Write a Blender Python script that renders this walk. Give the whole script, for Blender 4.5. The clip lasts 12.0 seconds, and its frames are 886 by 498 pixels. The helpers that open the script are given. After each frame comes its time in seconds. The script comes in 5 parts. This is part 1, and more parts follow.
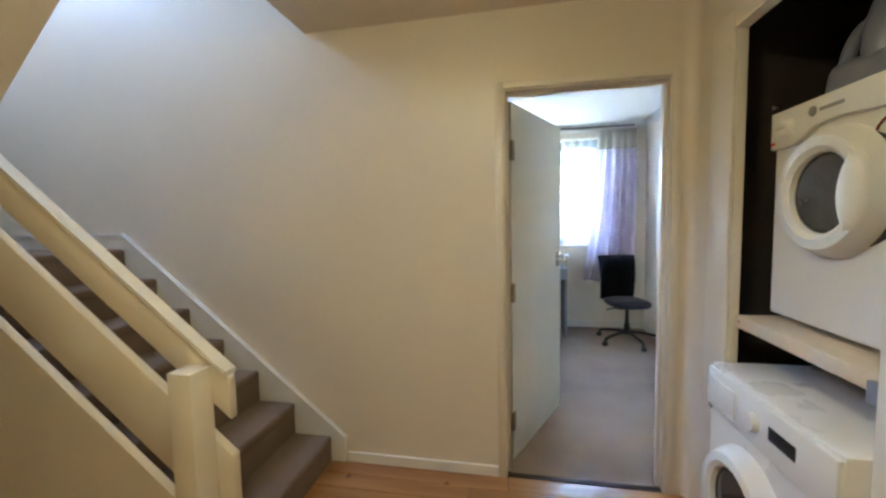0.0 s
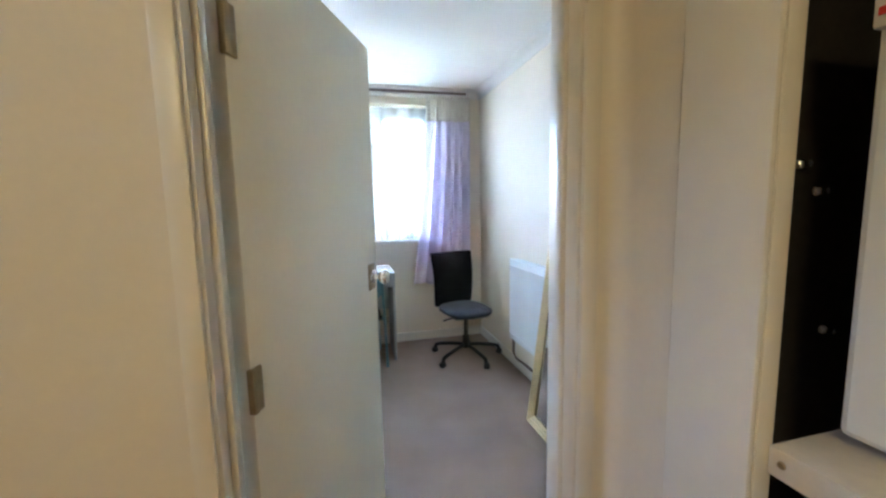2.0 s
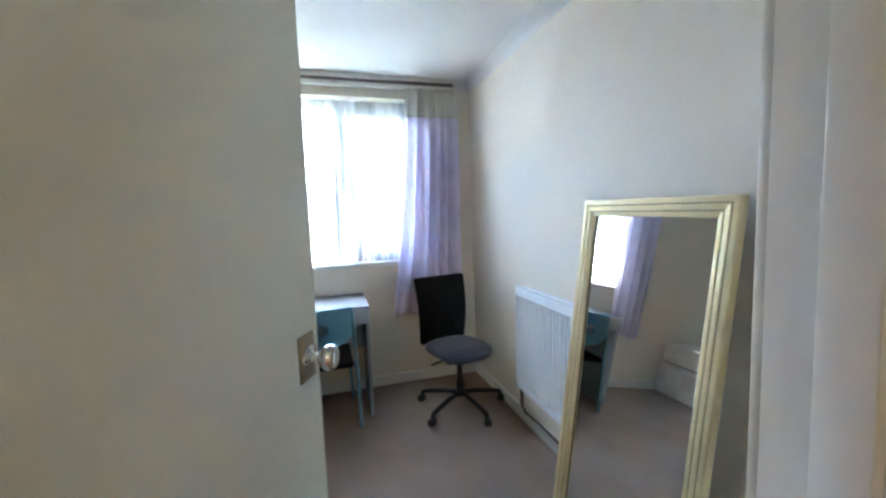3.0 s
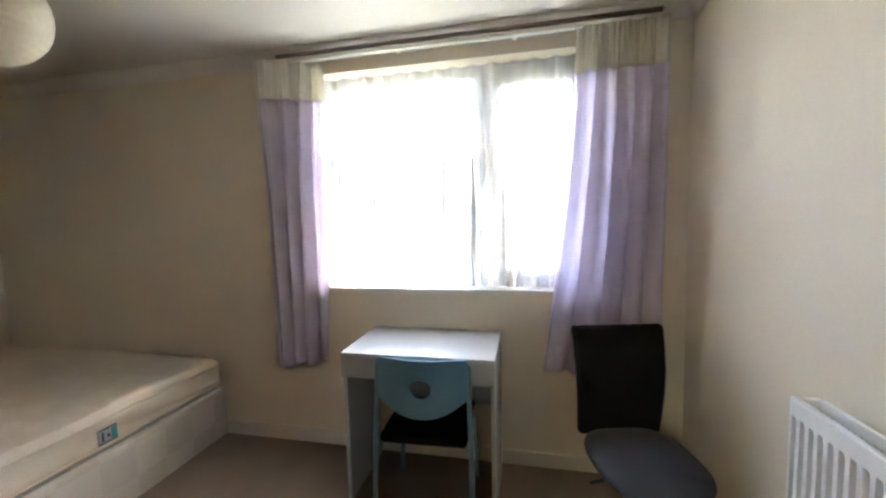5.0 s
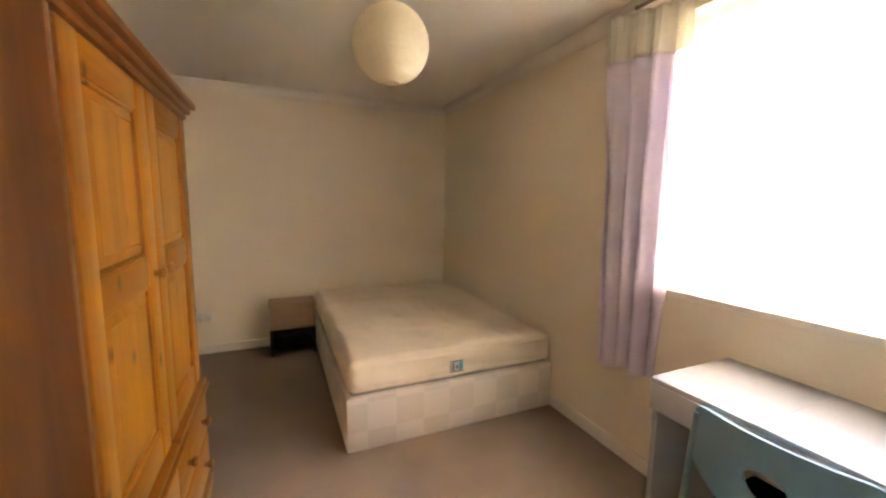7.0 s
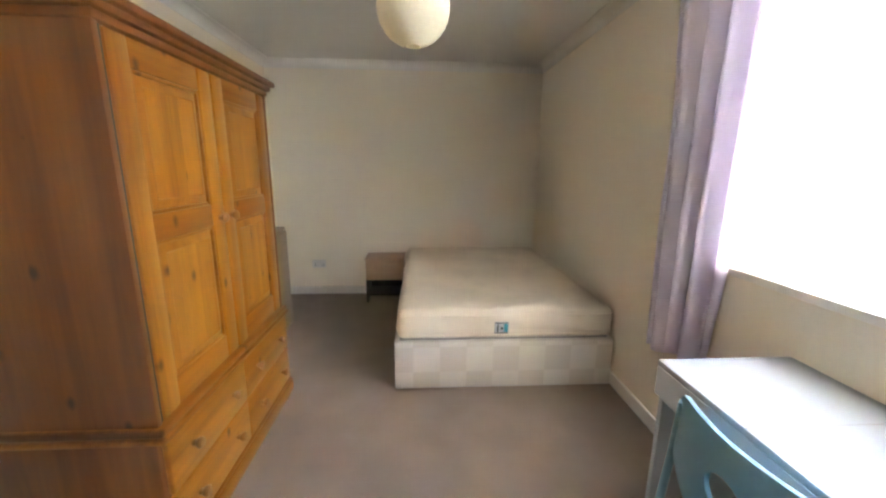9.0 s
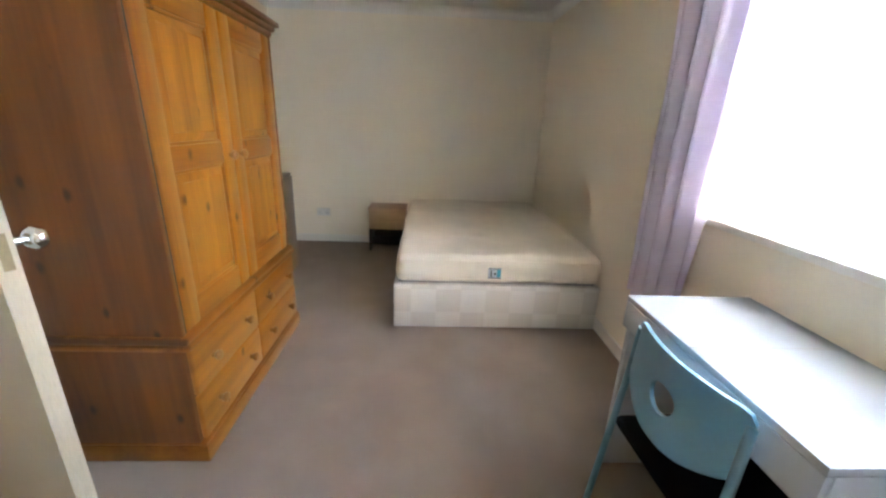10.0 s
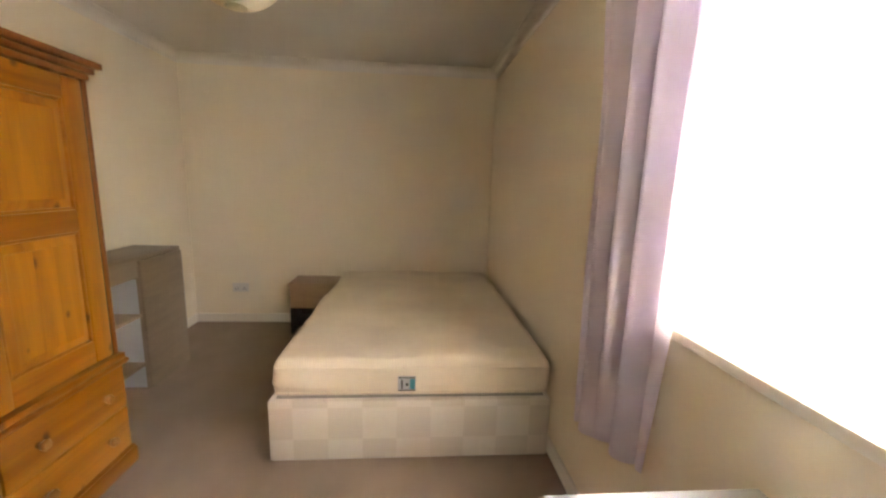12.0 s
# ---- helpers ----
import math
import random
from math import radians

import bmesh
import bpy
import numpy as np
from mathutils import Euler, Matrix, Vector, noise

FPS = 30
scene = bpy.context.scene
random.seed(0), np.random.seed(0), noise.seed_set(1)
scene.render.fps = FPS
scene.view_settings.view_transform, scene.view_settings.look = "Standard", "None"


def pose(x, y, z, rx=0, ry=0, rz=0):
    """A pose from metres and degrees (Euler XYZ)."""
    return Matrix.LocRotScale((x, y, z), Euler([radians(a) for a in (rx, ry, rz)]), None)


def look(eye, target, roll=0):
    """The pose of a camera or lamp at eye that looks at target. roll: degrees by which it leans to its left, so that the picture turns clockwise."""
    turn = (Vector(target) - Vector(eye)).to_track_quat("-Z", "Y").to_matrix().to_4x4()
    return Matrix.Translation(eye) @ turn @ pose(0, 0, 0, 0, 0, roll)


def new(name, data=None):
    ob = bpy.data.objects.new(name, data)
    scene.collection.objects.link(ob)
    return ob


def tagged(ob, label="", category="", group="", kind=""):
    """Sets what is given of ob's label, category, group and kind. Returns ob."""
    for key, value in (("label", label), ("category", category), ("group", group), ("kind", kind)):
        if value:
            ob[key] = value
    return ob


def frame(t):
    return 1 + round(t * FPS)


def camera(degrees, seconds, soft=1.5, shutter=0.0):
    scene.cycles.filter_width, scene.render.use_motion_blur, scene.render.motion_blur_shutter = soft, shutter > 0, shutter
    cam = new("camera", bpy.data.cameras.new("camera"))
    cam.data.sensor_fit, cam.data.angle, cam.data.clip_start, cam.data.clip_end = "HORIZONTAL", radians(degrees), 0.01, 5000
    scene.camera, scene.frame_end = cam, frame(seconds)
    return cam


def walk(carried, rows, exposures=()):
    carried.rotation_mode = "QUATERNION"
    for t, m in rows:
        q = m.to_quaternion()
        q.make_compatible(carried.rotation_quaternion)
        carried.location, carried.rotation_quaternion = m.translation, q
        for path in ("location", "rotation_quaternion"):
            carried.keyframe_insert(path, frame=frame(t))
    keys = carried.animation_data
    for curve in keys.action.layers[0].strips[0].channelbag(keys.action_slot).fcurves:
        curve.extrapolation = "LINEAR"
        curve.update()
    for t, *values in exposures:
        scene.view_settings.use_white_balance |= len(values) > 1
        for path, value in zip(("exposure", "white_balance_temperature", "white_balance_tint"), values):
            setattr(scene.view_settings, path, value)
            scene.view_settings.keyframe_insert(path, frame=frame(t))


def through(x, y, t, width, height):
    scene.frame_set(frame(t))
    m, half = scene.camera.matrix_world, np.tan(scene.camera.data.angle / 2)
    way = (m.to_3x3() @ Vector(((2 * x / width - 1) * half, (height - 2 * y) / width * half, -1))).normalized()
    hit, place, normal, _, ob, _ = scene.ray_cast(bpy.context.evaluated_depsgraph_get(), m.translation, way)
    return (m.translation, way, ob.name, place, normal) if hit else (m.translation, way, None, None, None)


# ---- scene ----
HALL_LAMP, LANDING = 0.9, 0.38
# stops, white balance and tint: the clip's camera opens up and warms on the way
EXPOSURES = [(0.0, 6.8, 5250, 5), (1.0, 6.7, 5300, 5), (2.0, 6.72, 5450, 6), (2.7, 6.45, 5450, 6), (4.5, 5.95, 6700, 9), (5.1, 5.85, 7400, 12), (5.6, 5.95, 8500, 15), (6.0, 5.85, 9400, 16), (6.5, 6.45, 11000, 24),
             (8.5, 6.65, 7900, 13), (9.5, 6.85, 6900, 10), (10.5, 6.7, 6700, 10), (11.5, 6.65, 8600, 16), (12.0, 6.65, 9700, 17)]
cam = camera(98.5, 12.0, soft=2.5)
PATH = [
    (0, (3.142, 3.67, 1.315), (2.768, 5.629, 1.168), -1.2),
    (0.5, (3.174, 3.893, 1.308), (3.194, 5.887, 1.156), -1.6),
    (1, (3.235, 4.188, 1.348), (3.392, 6.178, 1.222), -2.2),
    (1.5, (3.282, 4.479, 1.335), (3.604, 6.446, 1.169), -1.6),
    (2, (3.34, 4.831, 1.317), (3.815, 6.76, 1.09), -1.2),
    (2.2, (3.342, 4.944, 1.327), (3.855, 6.862, 1.084), -1.7),
    (2.4, (3.386, 5.095, 1.309), (3.922, 7.008, 1.076), -2.0),
    (2.5, (3.404, 5.17, 1.315), (3.95, 7.082, 1.096), -1.8),
    (2.7, (3.438, 5.292, 1.328), (3.999, 7.203, 1.145), -2.1),
    (4.3, (3.703, 6.103, 1.378), (3.955, 8.079, 1.207), -2.4),
    (4.5, (3.749, 6.179, 1.371), (3.78, 8.172, 1.216), -2.0),
    (4.9, (3.811, 6.321, 1.382), (3.478, 8.286, 1.224), -1.3),
    (5, (3.829, 6.348, 1.389), (3.41, 8.298, 1.235), -1.3),
    (5.2, (3.825, 6.408, 1.396), (3.245, 8.317, 1.25), -1.0),
    (5.5, (3.848, 6.515, 1.384), (2.983, 8.315, 1.265), -0.6),
    (6, (3.814, 6.576, 1.39), (2.469, 8.047, 1.222), -0.4),
    (6.5, (3.846, 6.577, 1.415), (2.152, 7.615, 1.185), -0.3),
    (6.7, (3.891, 6.629, 1.404), (2.124, 7.535, 1.172), -0.0),
    (8.3, (3.837, 7.07, 1.382), (1.935, 7.608, 1.074), 2.1),
    (8.5, (3.877, 7.1, 1.391), (1.942, 7.499, 1.079), 1.8),
    (9, (4.07, 7.214, 1.373), (2.117, 7.326, 0.957), 0.5),
    (9.5, (4.222, 7.266, 1.339), (2.35, 7.258, 0.635), 1.2),
    (10, (4.201, 7.249, 1.331), (2.303, 7.34, 0.706), 2.3),
    (10.5, (4.032, 7.234, 1.353), (2.123, 7.58, 0.867), 1.4),
    (11, (3.885, 7.373, 1.358), (1.998, 7.914, 0.972), 0.3),
    (11.5, (3.742, 7.613, 1.4), (1.81, 8.025, 1.088), 0.7),
    (12, (3.609, 7.721, 1.37), (1.644, 7.877, 1.032), 1.8),
]
walk(cam, [(t, look(eye, target, roll)) for t, eye, target, roll in PATH], EXPOSURES)

# ---- light ----
world = bpy.data.worlds.new("world")
scene.world = world
world.use_nodes = True
wn = world.node_tree.nodes
sky = wn.new("ShaderNodeTexSky")
sky.sky_type = "NISHITA"
sky.sun_disc = False
sky.sun_elevation, sky.sun_rotation = radians(48), radians(83)
sky.dust_density = 3.0
world.node_tree.links.new(sky.outputs[0], wn["Background"].inputs[0])
wn["Background"].inputs[1].default_value = 0.15
sun = new("sun", bpy.data.lights.new("sun", "SUN"))
sun.data.energy, sun.data.angle, sun.data.color = 1.5, radians(14), (1.0, 0.96, 0.9)
sun.matrix_world = look((55, 6, 62), (0, 0, 0))

# ---- materials ----
def mat(name, color, rough=0.6, scale=8.0, var=0.12, fine=120.0, bump=0.05, metal=0.0, stretch=(1, 1, 1), dist=0.004, spec=0.5, sheen=0.0, piece=0.0):
    m = bpy.data.materials.new(name)
    m.use_nodes = True
    n, l = m.node_tree.nodes, m.node_tree.links
    b = n["Principled BSDF"]
    tc = n.new("ShaderNodeTexCoord")
    mp = n.new("ShaderNodeMapping")
    mp.inputs["Scale"].default_value = stretch
    l.new(tc.outputs["Object"], mp.inputs[0])
    a = n.new("ShaderNodeTexNoise")
    a.inputs["Scale"].default_value, a.inputs["Detail"].default_value = scale, 6
    f = n.new("ShaderNodeTexNoise")
    f.inputs["Scale"].default_value, f.inputs["Detail"].default_value = fine, 4
    l.new(mp.outputs[0], a.inputs["Vector"])
    l.new(mp.outputs[0], f.inputs["Vector"])
    mix = n.new("ShaderNodeMix")
    mix.data_type = "FLOAT"
    mix.inputs[0].default_value = 0.35
    l.new(a.outputs[0], mix.inputs[2])
    l.new(f.outputs[0], mix.inputs[3])
    ramp = n.new("ShaderNodeValToRGB")
    ramp.color_ramp.elements[0].position, ramp.color_ramp.elements[1].position = 0.3, 0.7
    lo = [max(0, c * (1 - var)) for c in color]
    hi = [min(1, c * (1 + var)) for c in color]
    ramp.color_ramp.elements[0].color, ramp.color_ramp.elements[1].color = (*lo, 1), (*hi, 1)
    l.new(mix.outputs[0], ramp.inputs[0])
    out = ramp.outputs[0]
    if piece:
        oi = n.new("ShaderNodeObjectInfo")
        mr = n.new("ShaderNodeMapRange")
        mr.inputs["To Min"].default_value, mr.inputs["To Max"].default_value = 1 - piece, 1 + piece
        l.new(oi.outputs["Random"], mr.inputs[0])
        hs = n.new("ShaderNodeHueSaturation")
        l.new(mr.outputs[0], hs.inputs["Value"])
        l.new(out, hs.inputs["Color"])
        out = hs.outputs[0]
    l.new(out, b.inputs["Base Color"])
    rr = n.new("ShaderNodeMapRange")
    rr.inputs["To Min"].default_value, rr.inputs["To Max"].default_value = max(0.02, rough - 0.04), min(1, rough + 0.04)
    l.new(a.outputs[0], rr.inputs[0])
    l.new(rr.outputs[0], b.inputs["Roughness"])
    b.inputs["Metallic"].default_value = metal
    b.inputs["Specular IOR Level"].default_value = spec
    b.inputs["Sheen Weight"].default_value = sheen
    b.inputs["Sheen Tint"].default_value = (0.8, 0.7, 0.6, 1)
    if bump:
        bp = n.new("ShaderNodeBump")
        bp.inputs["Strength"].default_value, bp.inputs["Distance"].default_value = bump, dist
        l.new(f.outputs[0], bp.inputs["Height"])
        l.new(bp.outputs[0], b.inputs["Normal"])
    return m


def pine(name, light, dark, knot, grain=(8, 8, 0.6), rough=0.34, spots=("X", "Z")):
    """Varnished pine: long streaks, fine grain and scattered round knots."""
    m = bpy.data.materials.new(name)
    m.use_nodes = True
    n, l = m.node_tree.nodes, m.node_tree.links
    b = n["Principled BSDF"]
    tc = n.new("ShaderNodeTexCoord")
    oi = n.new("ShaderNodeObjectInfo")
    off = n.new("ShaderNodeVectorMath")
    off.operation = "SCALE"
    off.inputs[0].default_value = (3.1, 7.3, 5.7)
    l.new(oi.outputs["Random"], off.inputs["Scale"])
    add = n.new("ShaderNodeVectorMath")
    l.new(tc.outputs["Object"], add.inputs[0])
    l.new(off.outputs[0], add.inputs[1])
    mp = n.new("ShaderNodeMapping")
    mp.inputs["Scale"].default_value = grain
    l.new(add.outputs[0], mp.inputs[0])
    a = n.new("ShaderNodeTexNoise")
    a.inputs["Scale"].default_value, a.inputs["Detail"].default_value, a.inputs["Distortion"].default_value = 1.0, 5, 0.6
    l.new(mp.outputs[0], a.inputs["Vector"])
    f = n.new("ShaderNodeTexNoise")
    f.inputs["Scale"].default_value, f.inputs["Detail"].default_value = 9.0, 3
    l.new(mp.outputs[0], f.inputs["Vector"])
    mx = n.new("ShaderNodeMix")
    mx.data_type = "FLOAT"
    mx.inputs[0].default_value = 0.22
    l.new(a.outputs[0], mx.inputs[2])
    l.new(f.outputs[0], mx.inputs[3])
    ramp = n.new("ShaderNodeValToRGB")
    ramp.color_ramp.elements[0].position, ramp.color_ramp.elements[1].position = 0.33, 0.66
    ramp.color_ramp.elements[0].color, ramp.color_ramp.elements[1].color = (*dark, 1), (*light, 1)
    l.new(mx.outputs[0], ramp.inputs[0])
    mk = n.new("ShaderNodeSeparateXYZ")
    l.new(add.outputs[0], mk.inputs[0])
    flat = n.new("ShaderNodeCombineXYZ")
    for k, ax in enumerate(spots):
        mu = n.new("ShaderNodeMath")
        mu.operation = "MULTIPLY"
        mu.inputs[1].default_value = (6.4, 4.0)[k]
        l.new(mk.outputs[ax], mu.inputs[0])
        l.new(mu.outputs[0], flat.inputs[k])
    v = n.new("ShaderNodeTexVoronoi")
    v.voronoi_dimensions = "2D"
    v.inputs["Scale"].default_value = 1.0
    l.new(flat.outputs[0], v.inputs["Vector"])
    kr = n.new("ShaderNodeValToRGB")
    kr.color_ramp.elements[0].position, kr.color_ramp.elements[1].position = 0.06, 0.14
    kr.color_ramp.elements[0].color, kr.color_ramp.elements[1].color = (1, 1, 1, 1), (0, 0, 0, 1)
    # only about a third of the cells carry a knot, of uneven size
    pick = n.new("ShaderNodeSeparateColor")
    l.new(v.outputs["Color"], pick.inputs[0])
    few = n.new("ShaderNodeMapRange")
    few.inputs["From Min"].default_value, few.inputs["From Max"].default_value = 0.25, 0.55
    few.inputs["To Min"].default_value, few.inputs["To Max"].default_value = 0.0, 0.3
    l.new(pick.outputs[0], few.inputs[0])
    far = n.new("ShaderNodeMath")
    l.new(v.outputs["Distance"], far.inputs[0])
    l.new(few.outputs[0], far.inputs[1])
    wob = n.new("ShaderNodeMath")
    wob.operation = "MULTIPLY_ADD"
    l.new(f.outputs[0], wob.inputs[0])
    wob.inputs[1].default_value = 0.05
    l.new(far.outputs[0], wob.inputs[2])
    l.new(wob.outputs[0], kr.inputs[0])
    km = n.new("ShaderNodeMix")
    km.data_type = "RGBA"
    l.new(kr.outputs[0], km.inputs[0])
    l.new(ramp.outputs[0], km.inputs[6])
    km.inputs[7].default_value = (*knot, 1)
    l.new(km.outputs[2], b.inputs["Base Color"])
    b.inputs["Roughness"].default_value = rough
    b.inputs["Coat Weight"].default_value, b.inputs["Coat Roughness"].default_value = 0.3, 0.25
    bp = n.new("ShaderNodeBump")
    bp.inputs["Strength"].default_value, bp.inputs["Distance"].default_value = 0.12, 0.002
    l.new(f.outputs[0], bp.inputs["Height"])
    l.new(bp.outputs[0], b.inputs["Normal"])
    return m


def cloth(name, color, through, grain=500.0):
    """Woven cloth that lets some light through."""
    m = mat(name, color, 0.9, 5.0, 0.08, grain, 0.1, sheen=0.2)
    n, l = m.node_tree.nodes, m.node_tree.links
    b = n["Principled BSDF"]
    t = n.new("ShaderNodeBsdfTranslucent")
    src = b.inputs["Base Color"].links[0].from_socket
    l.new(src, t.inputs[0])
    mx = n.new("ShaderNodeMixShader")
    mx.inputs[0].default_value = through
    l.new(b.outputs[0], mx.inputs[1])
    l.new(t.outputs[0], mx.inputs[2])
    l.new(mx.outputs[0], n["Material Output"].inputs[0])
    return m


def lace(name):
    """Thin white net, clear in the weave, with denser embroidered sprigs low down."""
    m = bpy.data.materials.new(name)
    m.use_nodes = True
    n, l = m.node_tree.nodes, m.node_tree.links
    n.remove(n["Principled BSDF"])
    tc = n.new("ShaderNodeTexCoord")
    d = n.new("ShaderNodeBsdfDiffuse")
    d.inputs[0].default_value = (0.85, 0.85, 0.85, 1)
    t = n.new("ShaderNodeBsdfTranslucent")
    t.inputs[0].default_value = (0.85, 0.85, 0.85, 1)
    s = n.new("ShaderNodeMixShader")
    s.inputs[0].default_value = 0.5
    l.new(d.outputs[0], s.inputs[1])
    l.new(t.outputs[0], s.inputs[2])
    c = n.new("ShaderNodeBsdfTransparent")
    mx = n.new("ShaderNodeMixShader")
    sep = n.new("ShaderNodeSeparateXYZ")
    l.new(tc.outputs["Object"], sep.inputs[0])
    # a row of sprigs, one every 0.2 m, in two bands above the hem
    vor = n.new("ShaderNodeTexVoronoi")
    vor.inputs["Scale"].default_value, vor.inputs["Randomness"].default_value = 4.6, 0.5
    l.new(tc.outputs["Object"], vor.inputs["Vector"])
    pet = n.new("ShaderNodeTexNoise")
    pet.inputs["Scale"].default_value, pet.inputs["Detail"].default_value = 28, 3
    l.new(tc.outputs["Object"], pet.inputs["Vector"])
    add = n.new("ShaderNodeMath")
    add.operation = "MULTIPLY_ADD"
    l.new(pet.outputs[0], add.inputs[0])
    add.inputs[1].default_value = 0.9
    l.new(vor.outputs["Distance"], add.inputs[2])
    sp = n.new("ShaderNodeMapRange")
    sp.inputs["From Min"].default_value, sp.inputs["From Max"].default_value = 0.8, 0.66
    sp.inputs["To Min"].default_value, sp.inputs["To Max"].default_value = 0.0, 0.35
    l.new(add.outputs[0], sp.inputs[0])
    low = n.new("ShaderNodeMapRange")
    low.inputs["From Min"].default_value, low.inputs["From Max"].default_value = 0.72, 0.6
    l.new(sep.outputs["Z"], low.inputs[0])
    sg = n.new("ShaderNodeMath")
    sg.operation = "MULTIPLY"
    l.new(sp.outputs[0], sg.inputs[0])
    l.new(low.outputs[0], sg.inputs[1])
    # gathered folds, thicker where the net doubles over itself
    fm = n.new("ShaderNodeMapping")
    fm.inputs["Scale"].default_value = (24, 0.1, 0.9)
    l.new(tc.outputs["Object"], fm.inputs[0])
    fo = n.new("ShaderNodeTexNoise")
    fo.inputs["Scale"].default_value, fo.inputs["Detail"].default_value = 1.0, 2
    l.new(fm.outputs[0], fo.inputs["Vector"])
    fr_ = n.new("ShaderNodeMapRange")
    fr_.inputs["From Min"].default_value, fr_.inputs["From Max"].default_value = 0.56, 0.68
    fr_.inputs["To Min"].default_value, fr_.inputs["To Max"].default_value = 0.0, 0.55
    # gathered most at the two ends and behind the mullion
    gx = n.new("ShaderNodeMath")
    gx.operation = "MULTIPLY"
    gx.inputs[1].default_value = 0.625
    l.new(sep.outputs["X"], gx.inputs[0])
    gr = n.new("ShaderNodeValToRGB")
    gr.color_ramp.interpolation = "EASE"
    stops = gr.color_ramp.elements
    stops[0].position, stops[1].position = 0.08, 0.2
    stops[0].color, stops[1].color = (1, 1, 1, 1), (0.35, 0.35, 0.35, 1)
    for pos, val in ((0.52, 0.2), (0.62, 0.95), (0.74, 0.95), (0.8, 0.3)):
        stops.new(pos).color = (val, val, val, 1)
    l.new(gx.outputs[0], gr.inputs[0])
    ga = n.new("ShaderNodeMath")
    ga.operation = "MULTIPLY_ADD"
    ga.inputs[1].default_value = 0.13
    l.new(gr.outputs[0], ga.inputs[0])
    l.new(fo.outputs[0], ga.inputs[2])
    l.new(ga.outputs[0], fr_.inputs[0])
    top = n.new("ShaderNodeMapRange")
    top.inputs["From Min"].default_value, top.inputs["From Max"].default_value = 0.98, 0.8
    l.new(sep.outputs["Z"], top.inputs[0])
    fg = n.new("ShaderNodeMath")
    fg.operation = "MULTIPLY"
    l.new(fr_.outputs[0], fg.inputs[0])
    l.new(top.outputs[0], fg.inputs[1])
    pm = n.new("ShaderNodeMath")
    pm.operation = "MAXIMUM"
    l.new(sg.outputs[0], pm.inputs[0])
    l.new(fg.outputs[0], pm.inputs[1])
    base = n.new("ShaderNodeMath")
    base.operation = "ADD"
    base.inputs[1].default_value = 0.42
    l.new(pm.outputs[0], base.inputs[0])
    l.new(base.outputs[0], mx.inputs[0])
    thin = n.new("ShaderNodeMapRange")
    thin.inputs["From Min"].default_value, thin.inputs["From Max"].default_value = 0.0, 0.46
    thin.inputs["To Min"].default_value, thin.inputs["To Max"].default_value = 0.6, 0.03
    l.new(pm.outputs[0], thin.inputs[0])
    l.new(thin.outputs[0], s.inputs[0])
    l.new(c.outputs[0], mx.inputs[1])
    l.new(s.outputs[0], mx.inputs[2])
    l.new(mx.outputs[0], n["Material Output"].inputs[0])
    return m


def glass_mat(name, color=(1, 1, 1), rough=0.0):
    m = bpy.data.materials.new(name)
    m.use_nodes = True
    b = m.node_tree.nodes["Principled BSDF"]
    b.inputs["Base Color"].default_value = (*color, 1)
    b.inputs["Transmission Weight"].default_value = 1.0
    b.inputs["Roughness"].default_value = rough
    b.inputs["IOR"].default_value = 1.45
    return m


def check_cloth(name):
    """Divan cloth in soft woven squares of cream, white and grey-beige."""
    m = mat(name, (0.6, 0.54, 0.45), 0.9, 6.0, 0.06, 400.0, 0.1, sheen=0.2)
    n, l = m.node_tree.nodes, m.node_tree.links
    b = n["Principled BSDF"]
    tc = n.new("ShaderNodeTexCoord")
    mp = n.new("ShaderNodeMapping")
    mp.inputs["Location"].default_value = (0.033, 0.05, 0.037)
    l.new(tc.outputs["Object"], mp.inputs[0])
    ck = n.new("ShaderNodeTexChecker")
    ck.inputs["Scale"].default_value = 6.05
    ck.inputs[1].default_value, ck.inputs[2].default_value = (0.72, 0.69, 0.635, 1), (0.605, 0.57, 0.51, 1)
    l.new(mp.outputs[0], ck.inputs["Vector"])
    nz = n.new("ShaderNodeTexNoise")
    nz.inputs["Scale"].default_value = 3.5
    l.new(tc.outputs["Object"], nz.inputs["Vector"])
    mx = n.new("ShaderNodeMix")
    mx.data_type = "RGBA"
    l.new(nz.outputs[0], mx.inputs[0])
    l.new(ck.outputs[0], mx.inputs[6])
    mx.inputs[7].default_value = (0.62, 0.57, 0.5, 1)
    l.new(mx.outputs[2], b.inputs["Base Color"])
    return m


WALL = mat("cream_emulsion", (0.84, 0.765, 0.63), 0.62, 1.3, 0.035, 90.0, 0.06, dist=0.002, spec=0.3)
HALLWALL = mat("hall_silk_paint", (0.76, 0.68, 0.545), 0.36, 1.6, 0.035, 70.0, 0.06, dist=0.002, spec=0.5)
CEIL = mat("ceiling_paint", (0.77, 0.745, 0.685), 0.8, 2.0, 0.03, 140.0, 0.05, dist=0.002)
GLOSS = mat("cream_gloss_paint", (0.77, 0.705, 0.585), 0.32, 1.5, 0.025, 40.0, 0.03, dist=0.002)
WHITEGLOSS = mat("white_gloss_paint", (0.8, 0.77, 0.7), 0.3, 5.0, 0.04, 35.0, 0.04, dist=0.002)
DOORPAINT = mat("door_paint", (0.73, 0.69, 0.565), 0.42, 2.0, 0.04, 60.0, 0.04, dist=0.002)
CARPET = mat("room_carpet", (0.295, 0.223, 0.177), 0.97, 3.5, 0.16, 420.0, 0.6, dist=0.005, spec=0.15, sheen=0.25)
